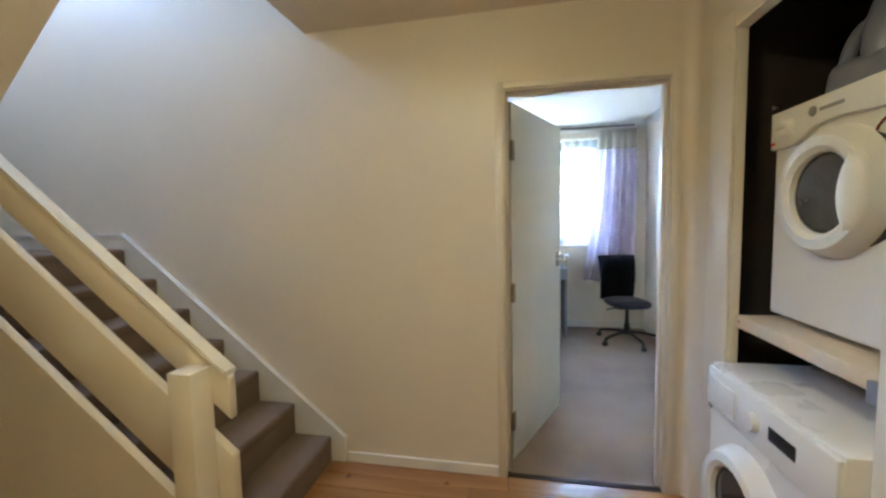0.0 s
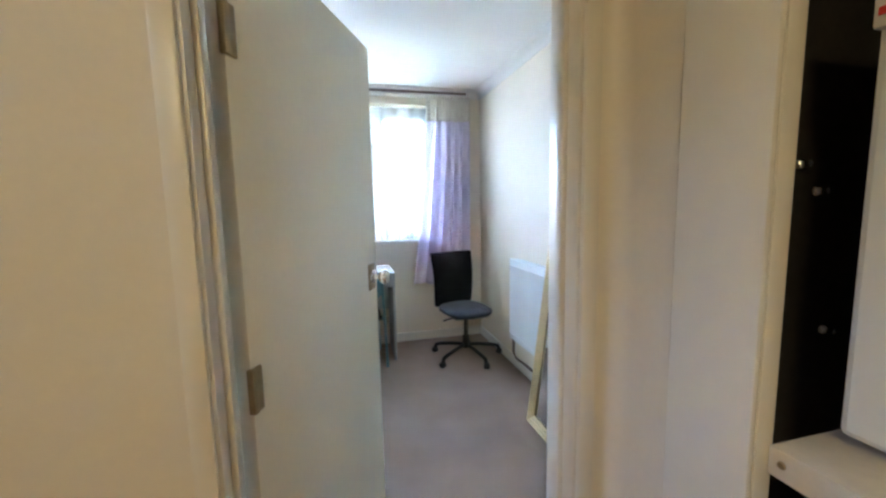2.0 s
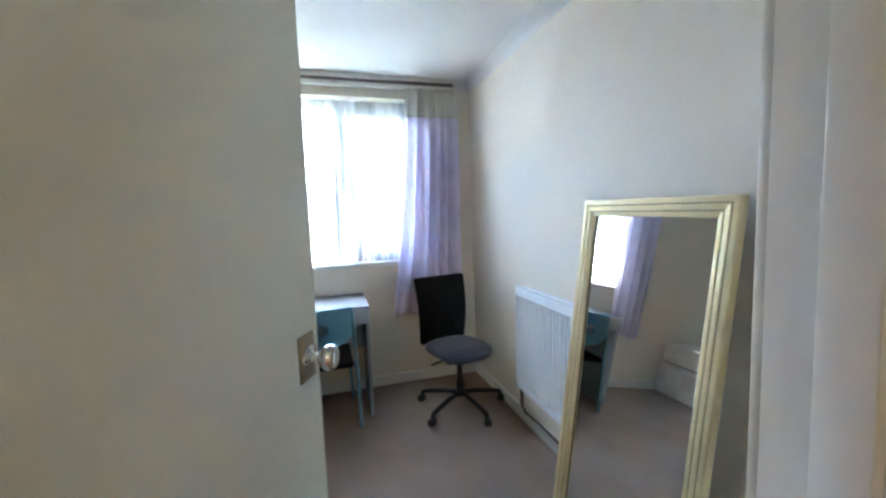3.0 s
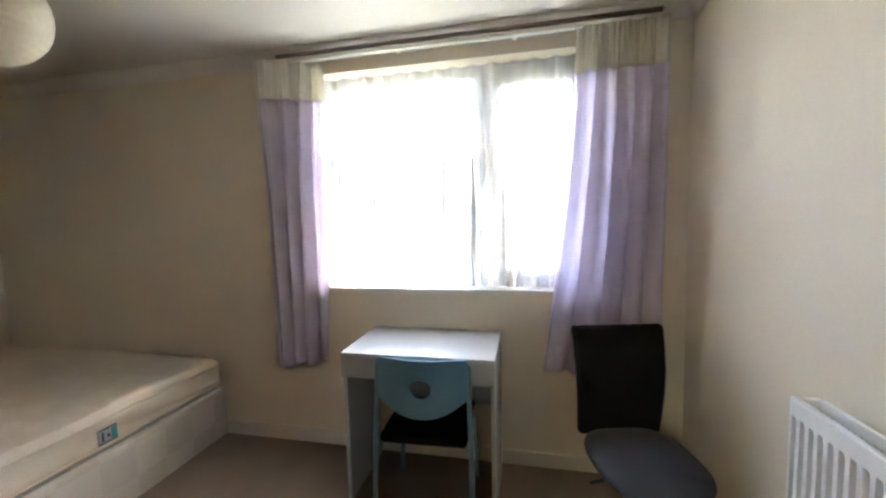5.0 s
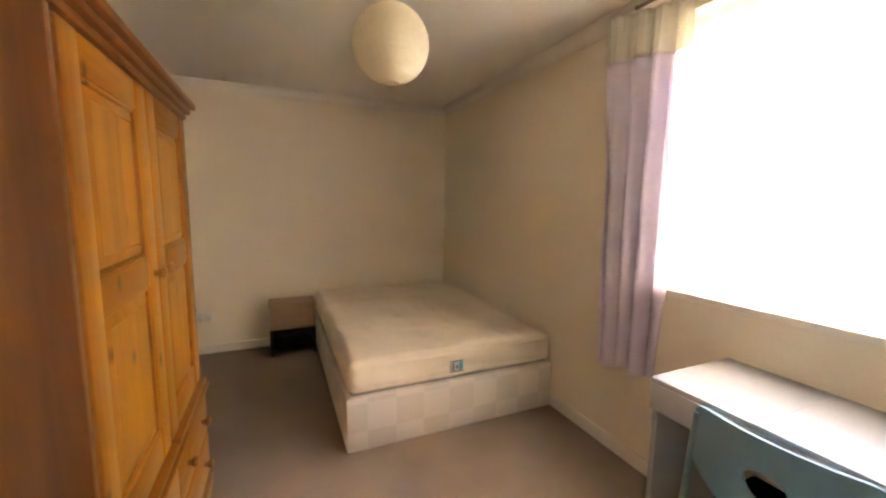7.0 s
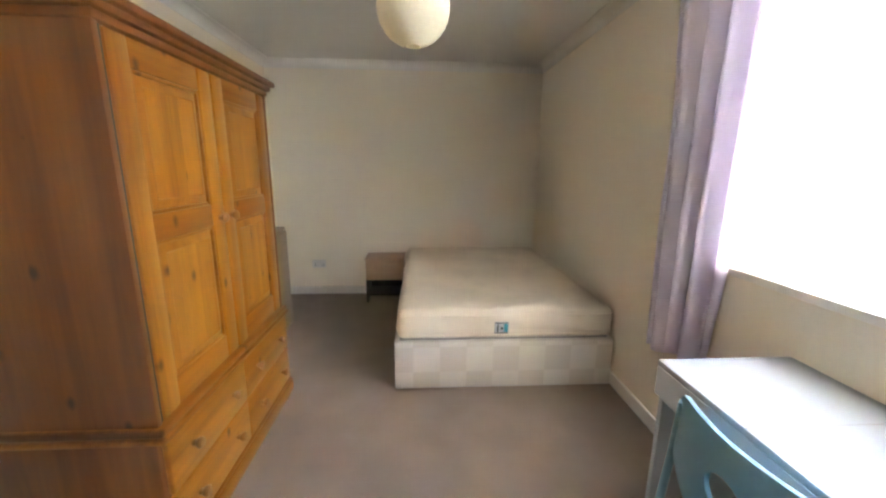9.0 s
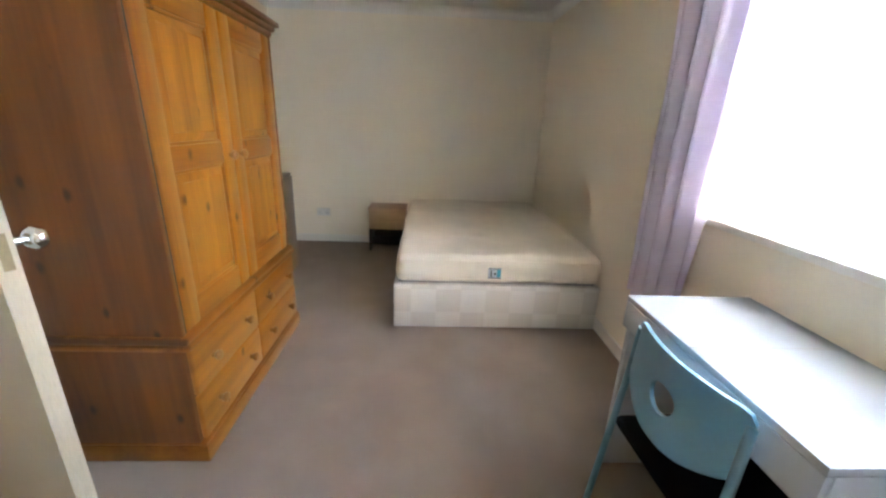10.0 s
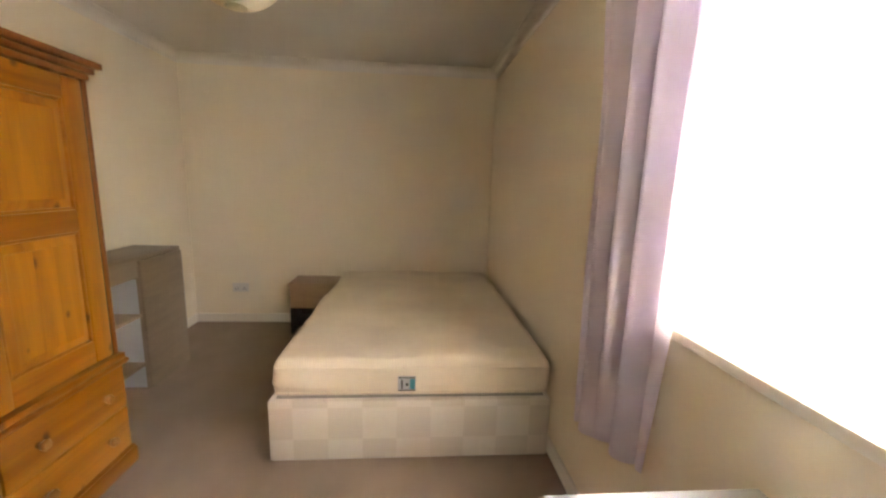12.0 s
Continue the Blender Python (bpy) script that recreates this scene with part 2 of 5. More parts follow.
STAIRCARPET = mat("stair_carpet", (0.2, 0.145, 0.105), 0.97, 5.0, 0.16, 380.0, 0.7, dist=0.006, spec=0.1, sheen=0.25)
PLANK = pine("orange_floorboard", (0.43, 0.225, 0.085), (0.28, 0.125, 0.042), (0.12, 0.045, 0.018), (1.2, 16, 16), 0.3, ("X", "Y"))
PINE = pine("varnished_pine", (0.43, 0.165, 0.016), (0.235, 0.072, 0.006), (0.1, 0.03, 0.008))
PINEH = pine("varnished_pine_across", (0.37, 0.13, 0.013), (0.2, 0.056, 0.005), (0.1, 0.03, 0.008), (0.6, 8, 8))
PINE_DRAWER = pine("varnished_pine_drawer", (0.42, 0.155, 0.015), (0.24, 0.074, 0.006), (0.1, 0.03, 0.008), (0.6, 8, 8))
# the same pine darkened: shade on sides and cornice is put into the colour
PINESIDE = pine("shaded_pine_side", (0.24, 0.075, 0.012), (0.14, 0.038, 0.006), (0.07, 0.022, 0.006), (8, 8, 0.6), 0.42, ("Y", "Z"))
KNOBWOOD = mat("turned_pine_knob", (0.3, 0.135, 0.045), 0.35, 20.0, 0.2, 90.0, 0.05)
GREYWOOD = mat("grey_oak_laminate", (0.25, 0.187, 0.13), 0.5, 3.0, 0.16, 40.0, 0.06, stretch=(1, 6, 6))
EDGEWOOD = mat("bare_door_edge", (0.6, 0.5, 0.35), 0.6, 3.0, 0.15, 60.0, 0.08, stretch=(8, 8, 0.6))
BEDSIDE = mat("bedside_wood", (0.44, 0.29, 0.185), 0.5, 4.0, 0.15, 40.0, 0.05, stretch=(6, 1, 6))
# dark wood, also used to paint shade in gaps and open bases
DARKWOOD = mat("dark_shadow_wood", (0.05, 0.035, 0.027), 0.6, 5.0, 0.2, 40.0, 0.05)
ROUGHWOOD = pine("rough_timber", (0.62, 0.47, 0.29), (0.46, 0.32, 0.18), (0.2, 0.11, 0.05), (16, 16, 1.2), 0.7)
SHELFWOOD = mat("painted_shelf_board", (0.66, 0.56, 0.4), 0.55, 5.0, 0.1, 60.0, 0.08)
MATTRESS = mat("mattress_ticking", (0.76, 0.675, 0.55), 0.9, 2.6, 0.15, 260.0, 0.25, dist=0.004, spec=0.15, sheen=0.2)
DIVAN = check_cloth("divan_cloth")
WHITEMEL = mat("white_melamine", (0.46, 0.485, 0.5), 0.22, 3.0, 0.02, 150.0, 0.02)
BLUEPLY = mat("pale_blue_plastic", (0.125, 0.3, 0.415), 0.38, 6.0, 0.06, 90.0, 0.03)
BLUETUBE = mat("pale_blue_tube", (0.16, 0.31, 0.4), 0.35, 9.0, 0.06, 90.0, 0.02, metal=0.2)
BLACKCLOTH = mat("black_cloth", (0.009, 0.0095, 0.013), 0.95, 12.0, 0.25, 300.0, 0.4, spec=0.12)
BLUECLOTH = mat("slate_blue_cloth", (0.035, 0.04, 0.058), 0.95, 8.0, 0.2, 300.0, 0.4, sheen=0.3, spec=0.2)
BLACKPL = mat("black_plastic", (0.02, 0.02, 0.021), 0.4, 10.0, 0.2, 80.0, 0.03)
RAD = mat("radiator_enamel", (0.87, 0.88, 0.87), 0.3, 6.0, 0.03, 60.0, 0.03)
GREYFIN = mat("grey_convector_steel", (0.42, 0.41, 0.38), 0.5, 8.0, 0.1, 60.0, 0.03)
PIPE = mat("brown_pipe_paint", (0.17, 0.12, 0.09), 0.45, 9.0, 0.15, 60.0, 0.05)
GOLD = mat("pale_gold_leaf", (0.74, 0.6, 0.32), 0.42, 12.0, 0.1, 80.0, 0.05, metal=0.35)
GROOVE = mat("dark_gold_groove", (0.22, 0.155, 0.075), 0.6, 12.0, 0.15, 80.0, 0.05)
CHROME = mat("chrome", (0.82, 0.82, 0.83), 0.1, 10.0, 0.03, 60.0, 0.01, metal=1.0)
BRASS = mat("dull_brass", (0.34, 0.26, 0.15), 0.4, 15.0, 0.2, 80.0, 0.05, metal=0.9)
APPL = mat("appliance_enamel", (0.8, 0.77, 0.7), 0.28, 3.0, 0.025, 60.0, 0.02)
APPLP = mat("appliance_plastic", (0.8, 0.78, 0.72), 0.35, 4.0, 0.03, 60.0, 0.02)
GREYPL = mat("grey_plastic", (0.28, 0.27, 0.25), 0.4, 8.0, 0.1, 60.0, 0.02)
# cupboard walls: the shade of the recess is put into this dark colour
CLOSET = mat("shaded_closet_wall", (0.034, 0.026, 0.02), 0.75, 4.0, 0.4, 60.0, 0.2)
REDPL = mat("red_print", (0.6, 0.04, 0.03), 0.5, 8.0, 0.08, 60.0, 0.0)
TEAL = mat("teal_packaging", (0.05, 0.33, 0.42), 0.4, 6.0, 0.2, 40.0, 0.05)
MILKY = mat("cloudy_bottle_plastic", (0.2, 0.215, 0.28), 0.3, 6.0, 0.08, 40.0, 0.03)
BLUECAP = mat("blue_label", (0.04, 0.13, 0.3), 0.4, 10.0, 0.1, 60.0, 0.02)
LILAC = cloth("lilac_curtain", (0.86, 0.82, 0.92), 0.7)
CREAMBAND = cloth("cream_curtain_heading", (0.82, 0.79, 0.71), 0.55)
NET = lace("net_curtain")
PAPER = cloth("rice_paper", (0.83, 0.77, 0.61), 0.35, 60.0)
UPVC = mat("white_upvc", (0.82, 0.82, 0.82), 0.3, 4.0, 0.02, 60.0, 0.01)
RAILDARK = mat("bronze_rail", (0.22, 0.17, 0.14), 0.4, 10.0, 0.15, 60.0, 0.03)
SOCKET = mat("white_socket_plastic", (0.72, 0.7, 0.66), 0.35, 8.0, 0.03, 60.0, 0.01)
GLASS = glass_mat("window_glass")
DARKGLASS = mat("smoked_door_glass", (0.018, 0.014, 0.012), 0.08, 4.0, 0.3, 30.0, 0.0, spec=0.8)
SMOKE = mat("grey_smoked_glass", (0.055, 0.047, 0.04), 0.06, 6.0, 0.3, 30.0, 0.0, spec=0.8)
MIRROR = bpy.data.materials.new("mirror_glass")
MIRROR.use_nodes = True
mb = MIRROR.node_tree.nodes["Principled BSDF"]
mb.inputs["Base Color"].default_value = (0.86, 0.9, 0.9, 1)
mb.inputs["Metallic"].default_value, mb.inputs["Roughness"].default_value = 1.0, 0.015
BRICKM = mat("far_brick", (0.15, 0.085, 0.065), 0.85, 3.0, 0.2, 25.0, 0.2, piece=0.1)
ROOFM = mat("far_roof_tile", (0.12, 0.09, 0.08), 0.8, 3.0, 0.2, 20.0, 0.3)
GRASS = mat("lawn", (0.07, 0.1, 0.035), 0.95, 1.5, 0.35, 40.0, 0.4, dist=0.02)
TARMAC = mat("tarmac", (0.055, 0.055, 0.056), 0.9, 2.0, 0.2, 60.0, 0.3)
FARGLASS = mat("far_window_glass", (0.05, 0.06, 0.07), 0.1, 2.0, 0.2, 30.0, 0.0, spec=0.8)
BULB = bpy.data.materials.new("lit_opal_glass")
BULB.use_nodes = True
bb = BULB.node_tree.nodes["Principled BSDF"]
bb.inputs["Base Color"].default_value = (0.9, 0.85, 0.7, 1)
bb.inputs["Emission Color"].default_value = (1.0, 0.77, 0.39, 1)
bb.inputs["Emission Strength"].default_value = HALL_LAMP


# ---- mesh helpers ----
def box(bm, x0, y0, z0, x1, y1, z1, bev=0.0, seg=2):
    r = bmesh.ops.create_cube(bm, size=1.0)
    vs = r["verts"]
    bmesh.ops.scale(bm, vec=(x1 - x0, y1 - y0, z1 - z0), verts=vs)
    bmesh.ops.translate(bm, vec=((x0 + x1) / 2, (y0 + y1) / 2, (z0 + z1) / 2), verts=vs)
    if bev:
        es = list({e for v in vs for e in v.link_edges})
        bmesh.ops.bevel(bm, geom=es, offset=bev, segments=seg, profile=0.5, affect="EDGES")
    return bm


def boxes(*rows, bev=0.0):
    bm = bmesh.new()
    for r in rows:
        box(bm, *r, bev=bev)
    return bm


def lathe(profile, seg=32, axis="z"):
    """A turned body: (radius, height) pairs round an axis."""
    bm = bmesh.new()
    rings = []
    for r, h in profile:
        ring = []
        for i in range(seg):
            a = 2 * math.pi * i / seg
            c, s = r * math.cos(a), r * math.sin(a)
            ring.append(bm.verts.new({"z": (c, s, h), "x": (h, c, s), "y": (s, h, c)}[axis]))
        rings.append(ring)
    for p, q in zip(rings, rings[1:]):
        for i in range(seg):
            j = (i + 1) % seg
            bm.faces.new((p[i], p[j], q[j], q[i]))
    for ring, flip in ((rings[0], True), (rings[-1], False)):
        if (ring[0].co - ring[seg // 2].co).length > 0.0005:
            bm.faces.new(list(reversed(ring)) if flip else ring)
    bmesh.ops.remove_doubles(bm, verts=bm.verts, dist=0.00005)
    bmesh.ops.recalc_face_normals(bm, faces=bm.faces)
    return bm


def tube(points, r, seg=10):
    """A round bar along points."""
    bm = bmesh.new()
    pts = [Vector(p) for p in points]
    rings = []
    for i, p in enumerate(pts):
        d = (pts[min(i + 1, len(pts) - 1)] - pts[max(i - 1, 0)]).normalized()
        u = d.cross(Vector((0, 0, 1)) if abs(d.z) < 0.95 else Vector((0, 1, 0))).normalized()
        w = d.cross(u)
        rings.append([bm.verts.new(p + r * (math.cos(2 * math.pi * k / seg) * u + math.sin(2 * math.pi * k / seg) * w)) for k in range(seg)])
    for p, q in zip(rings, rings[1:]):
        for i in range(seg):
            bm.faces.new((p[i], p[(i + 1) % seg], q[(i + 1) % seg], q[i]))
    bm.faces.new(rings[0])
    bm.faces.new(rings[-1])
    bmesh.ops.recalc_face_normals(bm, faces=bm.faces)
    return bm


def prism(poly, lo, hi, axis="y"):
    """A flat outline pushed through along one axis."""
    bm = bmesh.new()
    def at(p, h):
        return {"y": (p[0], h, p[1]), "x": (h, p[0], p[1]), "z": (p[0], p[1], h)}[axis]
    a = [bm.verts.new(at(p, lo)) for p in poly]
    b = [bm.verts.new(at(p, hi)) for p in poly]
    bm.faces.new(a)
    bm.faces.new(b)
    for i in range(len(poly)):
        j = (i + 1) % len(poly)
        bm.faces.new((a[i], a[j], b[j], b[i]))
    bmesh.ops.recalc_face_normals(bm, faces=bm.faces)
    return bm


def mesh_of(name, bm, material, smooth=False):
    me = bpy.data.meshes.new(name)
    bm.to_mesh(me)
    bm.free()
    me.materials.append(material)
    if smooth:
        me.polygons.foreach_set("use_smooth", [True] * len(me.polygons))
        me.set_sharp_from_angle(angle=radians(40))
    return me


def part(name, bm, material, parent=None, label="", smooth=True):
    ob = new(name, mesh_of(name, bm, material, smooth))
    if parent is not None:
        ob.parent = parent
    if label:
        ob["label"] = label
    return ob


def struct(name, bm, material, label, category, smooth=False):
    return tagged(part(name, bm, material, None, "", smooth), label, category, "", "structure")


def thing(name, m, label, category, group=""):
    ob = new(name)
    ob.empty_display_size = 0.1
    ob.matrix_basis = m
    return tagged(ob, label, category, group)


# ---- the room's shell ----
RX0, RX1, RY0, RY1, RZ = -0.03, 4.62, 5.68, 8.45, 2.39
HY, CX = 5.565, 3.92
DX0, DX1, DZ = 3.095, 3.82, 1.925
WX0, WX1, WZ0, WZ1 = 2.60, 4.20, 0.985, 2.245
HX0, HY0, HZ = -0.45, 2.6, 2.30
ST = 4.70

struct("wall_north", boxes((RX0 - 0.2, RY1, -0.1, WX0, RY1 + 0.3, 2.6), (WX1, RY1, -0.1, RX1 + 0.2, RY1 + 0.3, 2.6), (WX0, RY1, -0.1, WX1, RY1 + 0.3, WZ0), (WX0, RY1, WZ1, WX1, RY1 + 0.3, 2.6)), WALL, "cream painted plaster wall with a wide window opening", "wall")
struct("wall_west", boxes((RX0 - 0.2, RY0 - 0.001, -0.1, RX0, RY1, 2.6)), WALL, "plain cream painted plaster wall behind the bed", "wall")
struct("wall_east", boxes((RX1, RY0, -0.1, RX1 + 0.2, RY1, 2.6)), WALL, "plain cream painted wall behind radiator and mirror", "wall")
mid = (HY + RY0) / 2
struct("wall_south", boxes((RX0 - 0.2, mid, -0.1, DX0 - 0.03, RY0, 2.6), (DX1 + 0.03, mid, -0.1, RX1 + 0.2, RY0, 2.6), (DX0 - 0.03, mid, DZ + 0.03, DX1 + 0.03, RY0, 2.6)), WALL, "cream painted bedroom wall with the doorway", "wall")
struct("wall_hall_north", boxes((HX0 - 0.2, HY, -0.1, DX0 - 0.03, mid, 5.0), (DX1 + 0.03, HY, -0.1, CX + 0.9, mid, 5.0), (DX0 - 0.03, HY, DZ + 0.03, DX1 + 0.03, mid, 5.0)), HALLWALL, "warm cream hall wall running up beside the stairs", "wall")
struct("floor", boxes((RX0, RY0 - 0.002, -0.1, RX1, RY1, 0.0), (DX0, HY + 0.028, -0.1, DX1, RY0 - 0.002, 0.0)), CARPET, "worn brown-grey short pile bedroom carpet", "carpet")
struct("ceiling", boxes((RX0 - 0.2, RY0, RZ, RX1 + 0.2, RY1 + 0.3, RZ + 0.15)), CEIL, "off-white painted bedroom ceiling", "ceiling")

# coving: a hollow quarter curve round the ceiling
def coving(length):
    pts = [(0.0, 0.0), (0.066, 0.0), (0.066, -0.006)]
    for k in range(1, 6):
        a = k / 6 * math.pi / 2
        pts.append((0.066 - 0.06 * math.sin(a), -0.006 - 0.06 * (1 - math.cos(a))))
    pts += [(0.006, -0.068), (0.006, -0.075), (0.0, -0.075)]
    return prism(pts, 0, length, "y")
for nm, m, ln in (("trim_coving_north", pose(RX0, RY1, RZ, 0, 0, -90), RX1 - RX0),
                  ("trim_coving_west", pose(RX0, RY0, RZ), RY1 - RY0),
                  ("trim_coving_south", pose(RX1, RY0, RZ, 0, 0, 90), RX1 - RX0),
                  ("trim_coving_east", pose(RX1, RY1, RZ, 0, 0, 180), RY1 - RY0)):
    c = struct(nm, coving(ln), CEIL, "off-white plaster coving between wall and ceiling", "coving", True)
    c.matrix_basis = m

def skirting(x0, y0, x1, y1, h=0.085):
    bm = boxes((x0, y0, 0.001, x1, y1, h), bev=0.004)
    return bm
struct("baseboard_north", skirting(RX0, RY1 - 0.014, RX1, RY1 - 0.0005), WHITEGLOSS, "low cream painted skirting board", "skirting board")
struct("baseboard_west", skirting(RX0 + 0.0005, RY0, RX0 + 0.014, RY1 - 0.014), WHITEGLOSS, "low cream painted skirting board", "skirting board")
struct("baseboard_east", skirting(RX1 - 0.014, RY0, RX1 - 0.0005, RY1 - 0.014), WHITEGLOSS, "low cream painted skirting board", "skirting board")
struct("baseboard_south", skirting(RX0 + 0.014, RY0 + 0.0005, DX0 - 0.05, RY0 + 0.014), WHITEGLOSS, "low cream painted skirting board", "skirting board")

# ---- window ----
win = tagged(new("window_1"), "white plastic window with one wide and one narrow pane", "window", "", "structure")
win.location = (WX0, RY1 + 0.12, WZ0)
ww, wh, mx0, mx1 = WX1 - WX0, WZ1 - WZ0, 0.955, 1.045
part("window_frame", boxes((0, 0, 0, ww, 0.07, 0.06), (0, 0, wh - 0.06, ww, 0.07, wh), (0, 0, 0.06, 0.06, 0.07, wh - 0.06), (ww - 0.06, 0, 0.06, ww, 0.07, wh - 0.06), (mx0, 0, 0.06, mx1, 0.07, wh - 0.06), bev=0.005), UPVC, win)
part("casement", boxes((mx1 + 0.003, -0.012, 0.063, ww - 0.063, 0.05, 0.118), (mx1 + 0.003, -0.012, wh - 0.118, ww - 0.063, 0.05, wh - 0.063), (mx1 + 0.003, -0.012, 0.118, mx1 + 0.058, 0.05, wh - 0.118), (ww - 0.118, -0.012, 0.118, ww - 0.063, 0.05, wh - 0.118), bev=0.005), UPVC, win)
for x0, x1, z0, z1 in ((0.06, mx0, 0.06, wh - 0.06), (mx1 + 0.058, ww - 0.118, 0.118, wh - 0.118)):
    p = part("pane", boxes((x0 - 0.004, 0.03, z0 - 0.004, x1 + 0.004, 0.036, z1 + 0.004)), GLASS, win)
    p.visible_shadow = False
part("window_sill", boxes((0.001, -0.135, -0.02, ww - 0.001, 0.0, 0.012), bev=0.006), WHITEGLOSS, win, "white gloss inner sill")
part("handle", boxes((mx1 + 0.02, -0.03, 0.55, mx1 + 0.04, -0.012, 0.6), (mx1 + 0.022, -0.045, 0.47, mx1 + 0.038, -0.03, 0.585), bev=0.004), UPVC, win)

# ---- the doorway and door ----
fr = tagged(new("door_frame"), "cream gloss door lining with plain architraves", "door frame", "", "structure")
def arch(y0, y1):
    return ((DX0 - 0.045, y0, 0.0, DX0 - 0.006, y1, DZ + 0.04), (DX1 + 0.006, y0, 0.0, DX1 + 0.045, y1, DZ + 0.04), (DX0 - 0.006, y0, DZ + 0.006, DX1 + 0.006, y1, DZ + 0.04))
for nm, i in (("jamb", (DX0 - 0.03, HY - 0.002, 0, DX0, RY0 + 0.002, DZ + 0.03)), ("jamb", (DX1, HY - 0.002, 0, DX1 + 0.03, RY0 + 0.002, DZ + 0.03)), ("head", (DX0, HY - 0.002, DZ, DX1, RY0 + 0.002, DZ + 0.03))):
    part(nm, boxes(i, bev=0.002), GLOSS, fr)
for nm, i in (("stop", (DX0, RY0 - 0.075, 0, DX0 + 0.013, RY0 - 0.04, DZ)), ("stop", (DX1 - 0.013, RY0 - 0.075, 0, DX1, RY0 - 0.04, DZ)), ("stop", (DX0 + 0.013, RY0 - 0.075, DZ - 0.013, DX1 - 0.013, RY0 - 0.04, DZ))):
    part(nm, boxes(i, bev=0.002), GLOSS, fr)
for y0, y1 in ((HY - 0.016, HY - 0.002), (RY0 + 0.002, RY0 + 0.016)):
    for r in arch(y0, y1):
        part("architrave", boxes(r, bev=0.005), GLOSS, fr)
part("strike_plate", boxes((DX1 - 0.003, RY0 - 0.036, 0.93, DX1 + 0.001, RY0 - 0.008, 1.02), bev=0.001), WHITEGLOSS, fr, "small painted-over metal keep")
part("threshold", boxes((DX0, HY - 0.004, -0.02, DX1, HY + 0.028, 0.004), bev=0.002), DARKWOOD, fr, "worn dark threshold strip")

DA = 65.0
door = tagged(new("door_1"), "cream flush door with chrome knob, standing half open", "door", "", "structure")
door.matrix_basis = pose(3.112, 5.712, 0.008, 0, 0, DA)
DW = 0.735
part("leaf", boxes((-0.017, -0.02, 0.0, DW, 0.02, DZ - 0.02), bev=0.003), DOORPAINT, door)
def knob(parent, x, y, z, sgn):
    k = part("door_plate", boxes((x - 0.032, y - 0.004 * (sgn < 0), z - 0.05, x + 0.032, y + 0.004 * (sgn > 0), z + 0.05), bev=0.0015), BRASS, parent, "square dull metal plate")
    pr = [(0.0, 0.004), (0.026, 0.004), (0.026, 0.01), (0.011, 0.016), (0.01, 0.03), (0.018, 0.036), (0.027, 0.048), (0.028, 0.057), (0.022, 0.067), (0.0, 0.071)]
    b = lathe([(r, h * sgn) for r, h in pr], 24, "y")
    bmesh.ops.translate(b, vec=(x, y, z), verts=b.verts)
    part("door_knob", b, CHROME, parent, "round chrome knob")
knob(door, DW - 0.055, -0.02, 1.04, -1)
knob(door, DW - 0.055, 0.02, 1.04, 1)
part("edge_strip", boxes((DW - 0.0005, -0.0195, 0.001, DW + 0.003, 0.0195, DZ - 0.022), bev=0.001), EDGEWOOD, door, "bare pale wooden edge")
part("latch_plate", boxes((DW + 0.001, -0.009, 0.995, DW + 0.0045, 0.009, 1.075)), BRASS, door)
for z in (0.22, 0.92, 1.66):
    part("hinge", boxes((-0.016, -0.026, z - 0.05, 0.012, -0.0195, z + 0.05), (-0.024, -0.03, z - 0.05, -0.008, -0.014, z + 0.05), bev=0.002), BRASS, door, "painted steel hinge")

# ---- hall shell ----
struct("floor_hall", boxes((HX0, HY0, -0.12, CX + 0.9, HY, -0.012)), DARKWOOD, "dark subfloor under the hall boards", "floor")
struct("ceiling_hall", boxes((2.07, ST, HZ, CX + 0.9, HY, HZ + 0.2), (HX0, HY0, HZ, CX + 0.9, ST, HZ + 0.2)), HALLWALL, "cream hall ceiling ending at the stairwell", "ceiling")
struct("wall_hall_south", boxes((HX0 - 0.2, HY0 - 0.15, -0.1, CX + 0.9, HY0, 2.6)), HALLWALL, "cream hall wall", "wall")
struct("wall_stair_west", boxes((HX0 - 0.2, HY0, -0.1, HX0, HY, 3.3), (HX0 - 0.2, HY0, 3.3, HX0, 4.75, 4.4), (HX0 - 0.2, 5.15, 3.3, HX0, HY, 4.4), (HX0 - 0.2, HY0, 4.4, HX0, HY, 5.0)), HALLWALL, "cream stairwell wall at the landing", "wall")
struct("wall_stair_upper", boxes((2.07, ST, HZ + 0.2, 2.14, HY, 5.0), (HX0, ST - 0.12, HZ + 0.2, 2.14, ST, 5.0)), HALLWALL, "cream upper stairwell wall", "wall")
struct("ceiling_stair", boxes((HX0 - 0.2, ST - 0.12, 4.9, 2.14, HY, 5.0)), CEIL, "off-white stairwell ceiling", "ceiling")
struct("wall_hall_east", boxes((CX, HY0, -0.1, CX + 0.03, 4.61, HZ), (CX, 5.26, -0.1, CX + 0.03, HY, HZ), (CX, 4.61, 1.985, CX + 0.03, 5.26, HZ)), HALLWALL, "cream hall wall with a laundry cupboard opening", "wall")
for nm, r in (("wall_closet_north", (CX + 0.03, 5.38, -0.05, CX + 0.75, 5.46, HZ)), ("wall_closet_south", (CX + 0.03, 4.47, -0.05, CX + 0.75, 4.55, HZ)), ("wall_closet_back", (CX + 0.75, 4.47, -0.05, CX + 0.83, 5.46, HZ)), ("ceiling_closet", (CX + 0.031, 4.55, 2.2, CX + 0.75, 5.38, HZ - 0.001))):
    struct(nm, boxes(r), CLOSET, "laundry cupboard wall with the recess's shade painted nearly black", "cupboard lining")
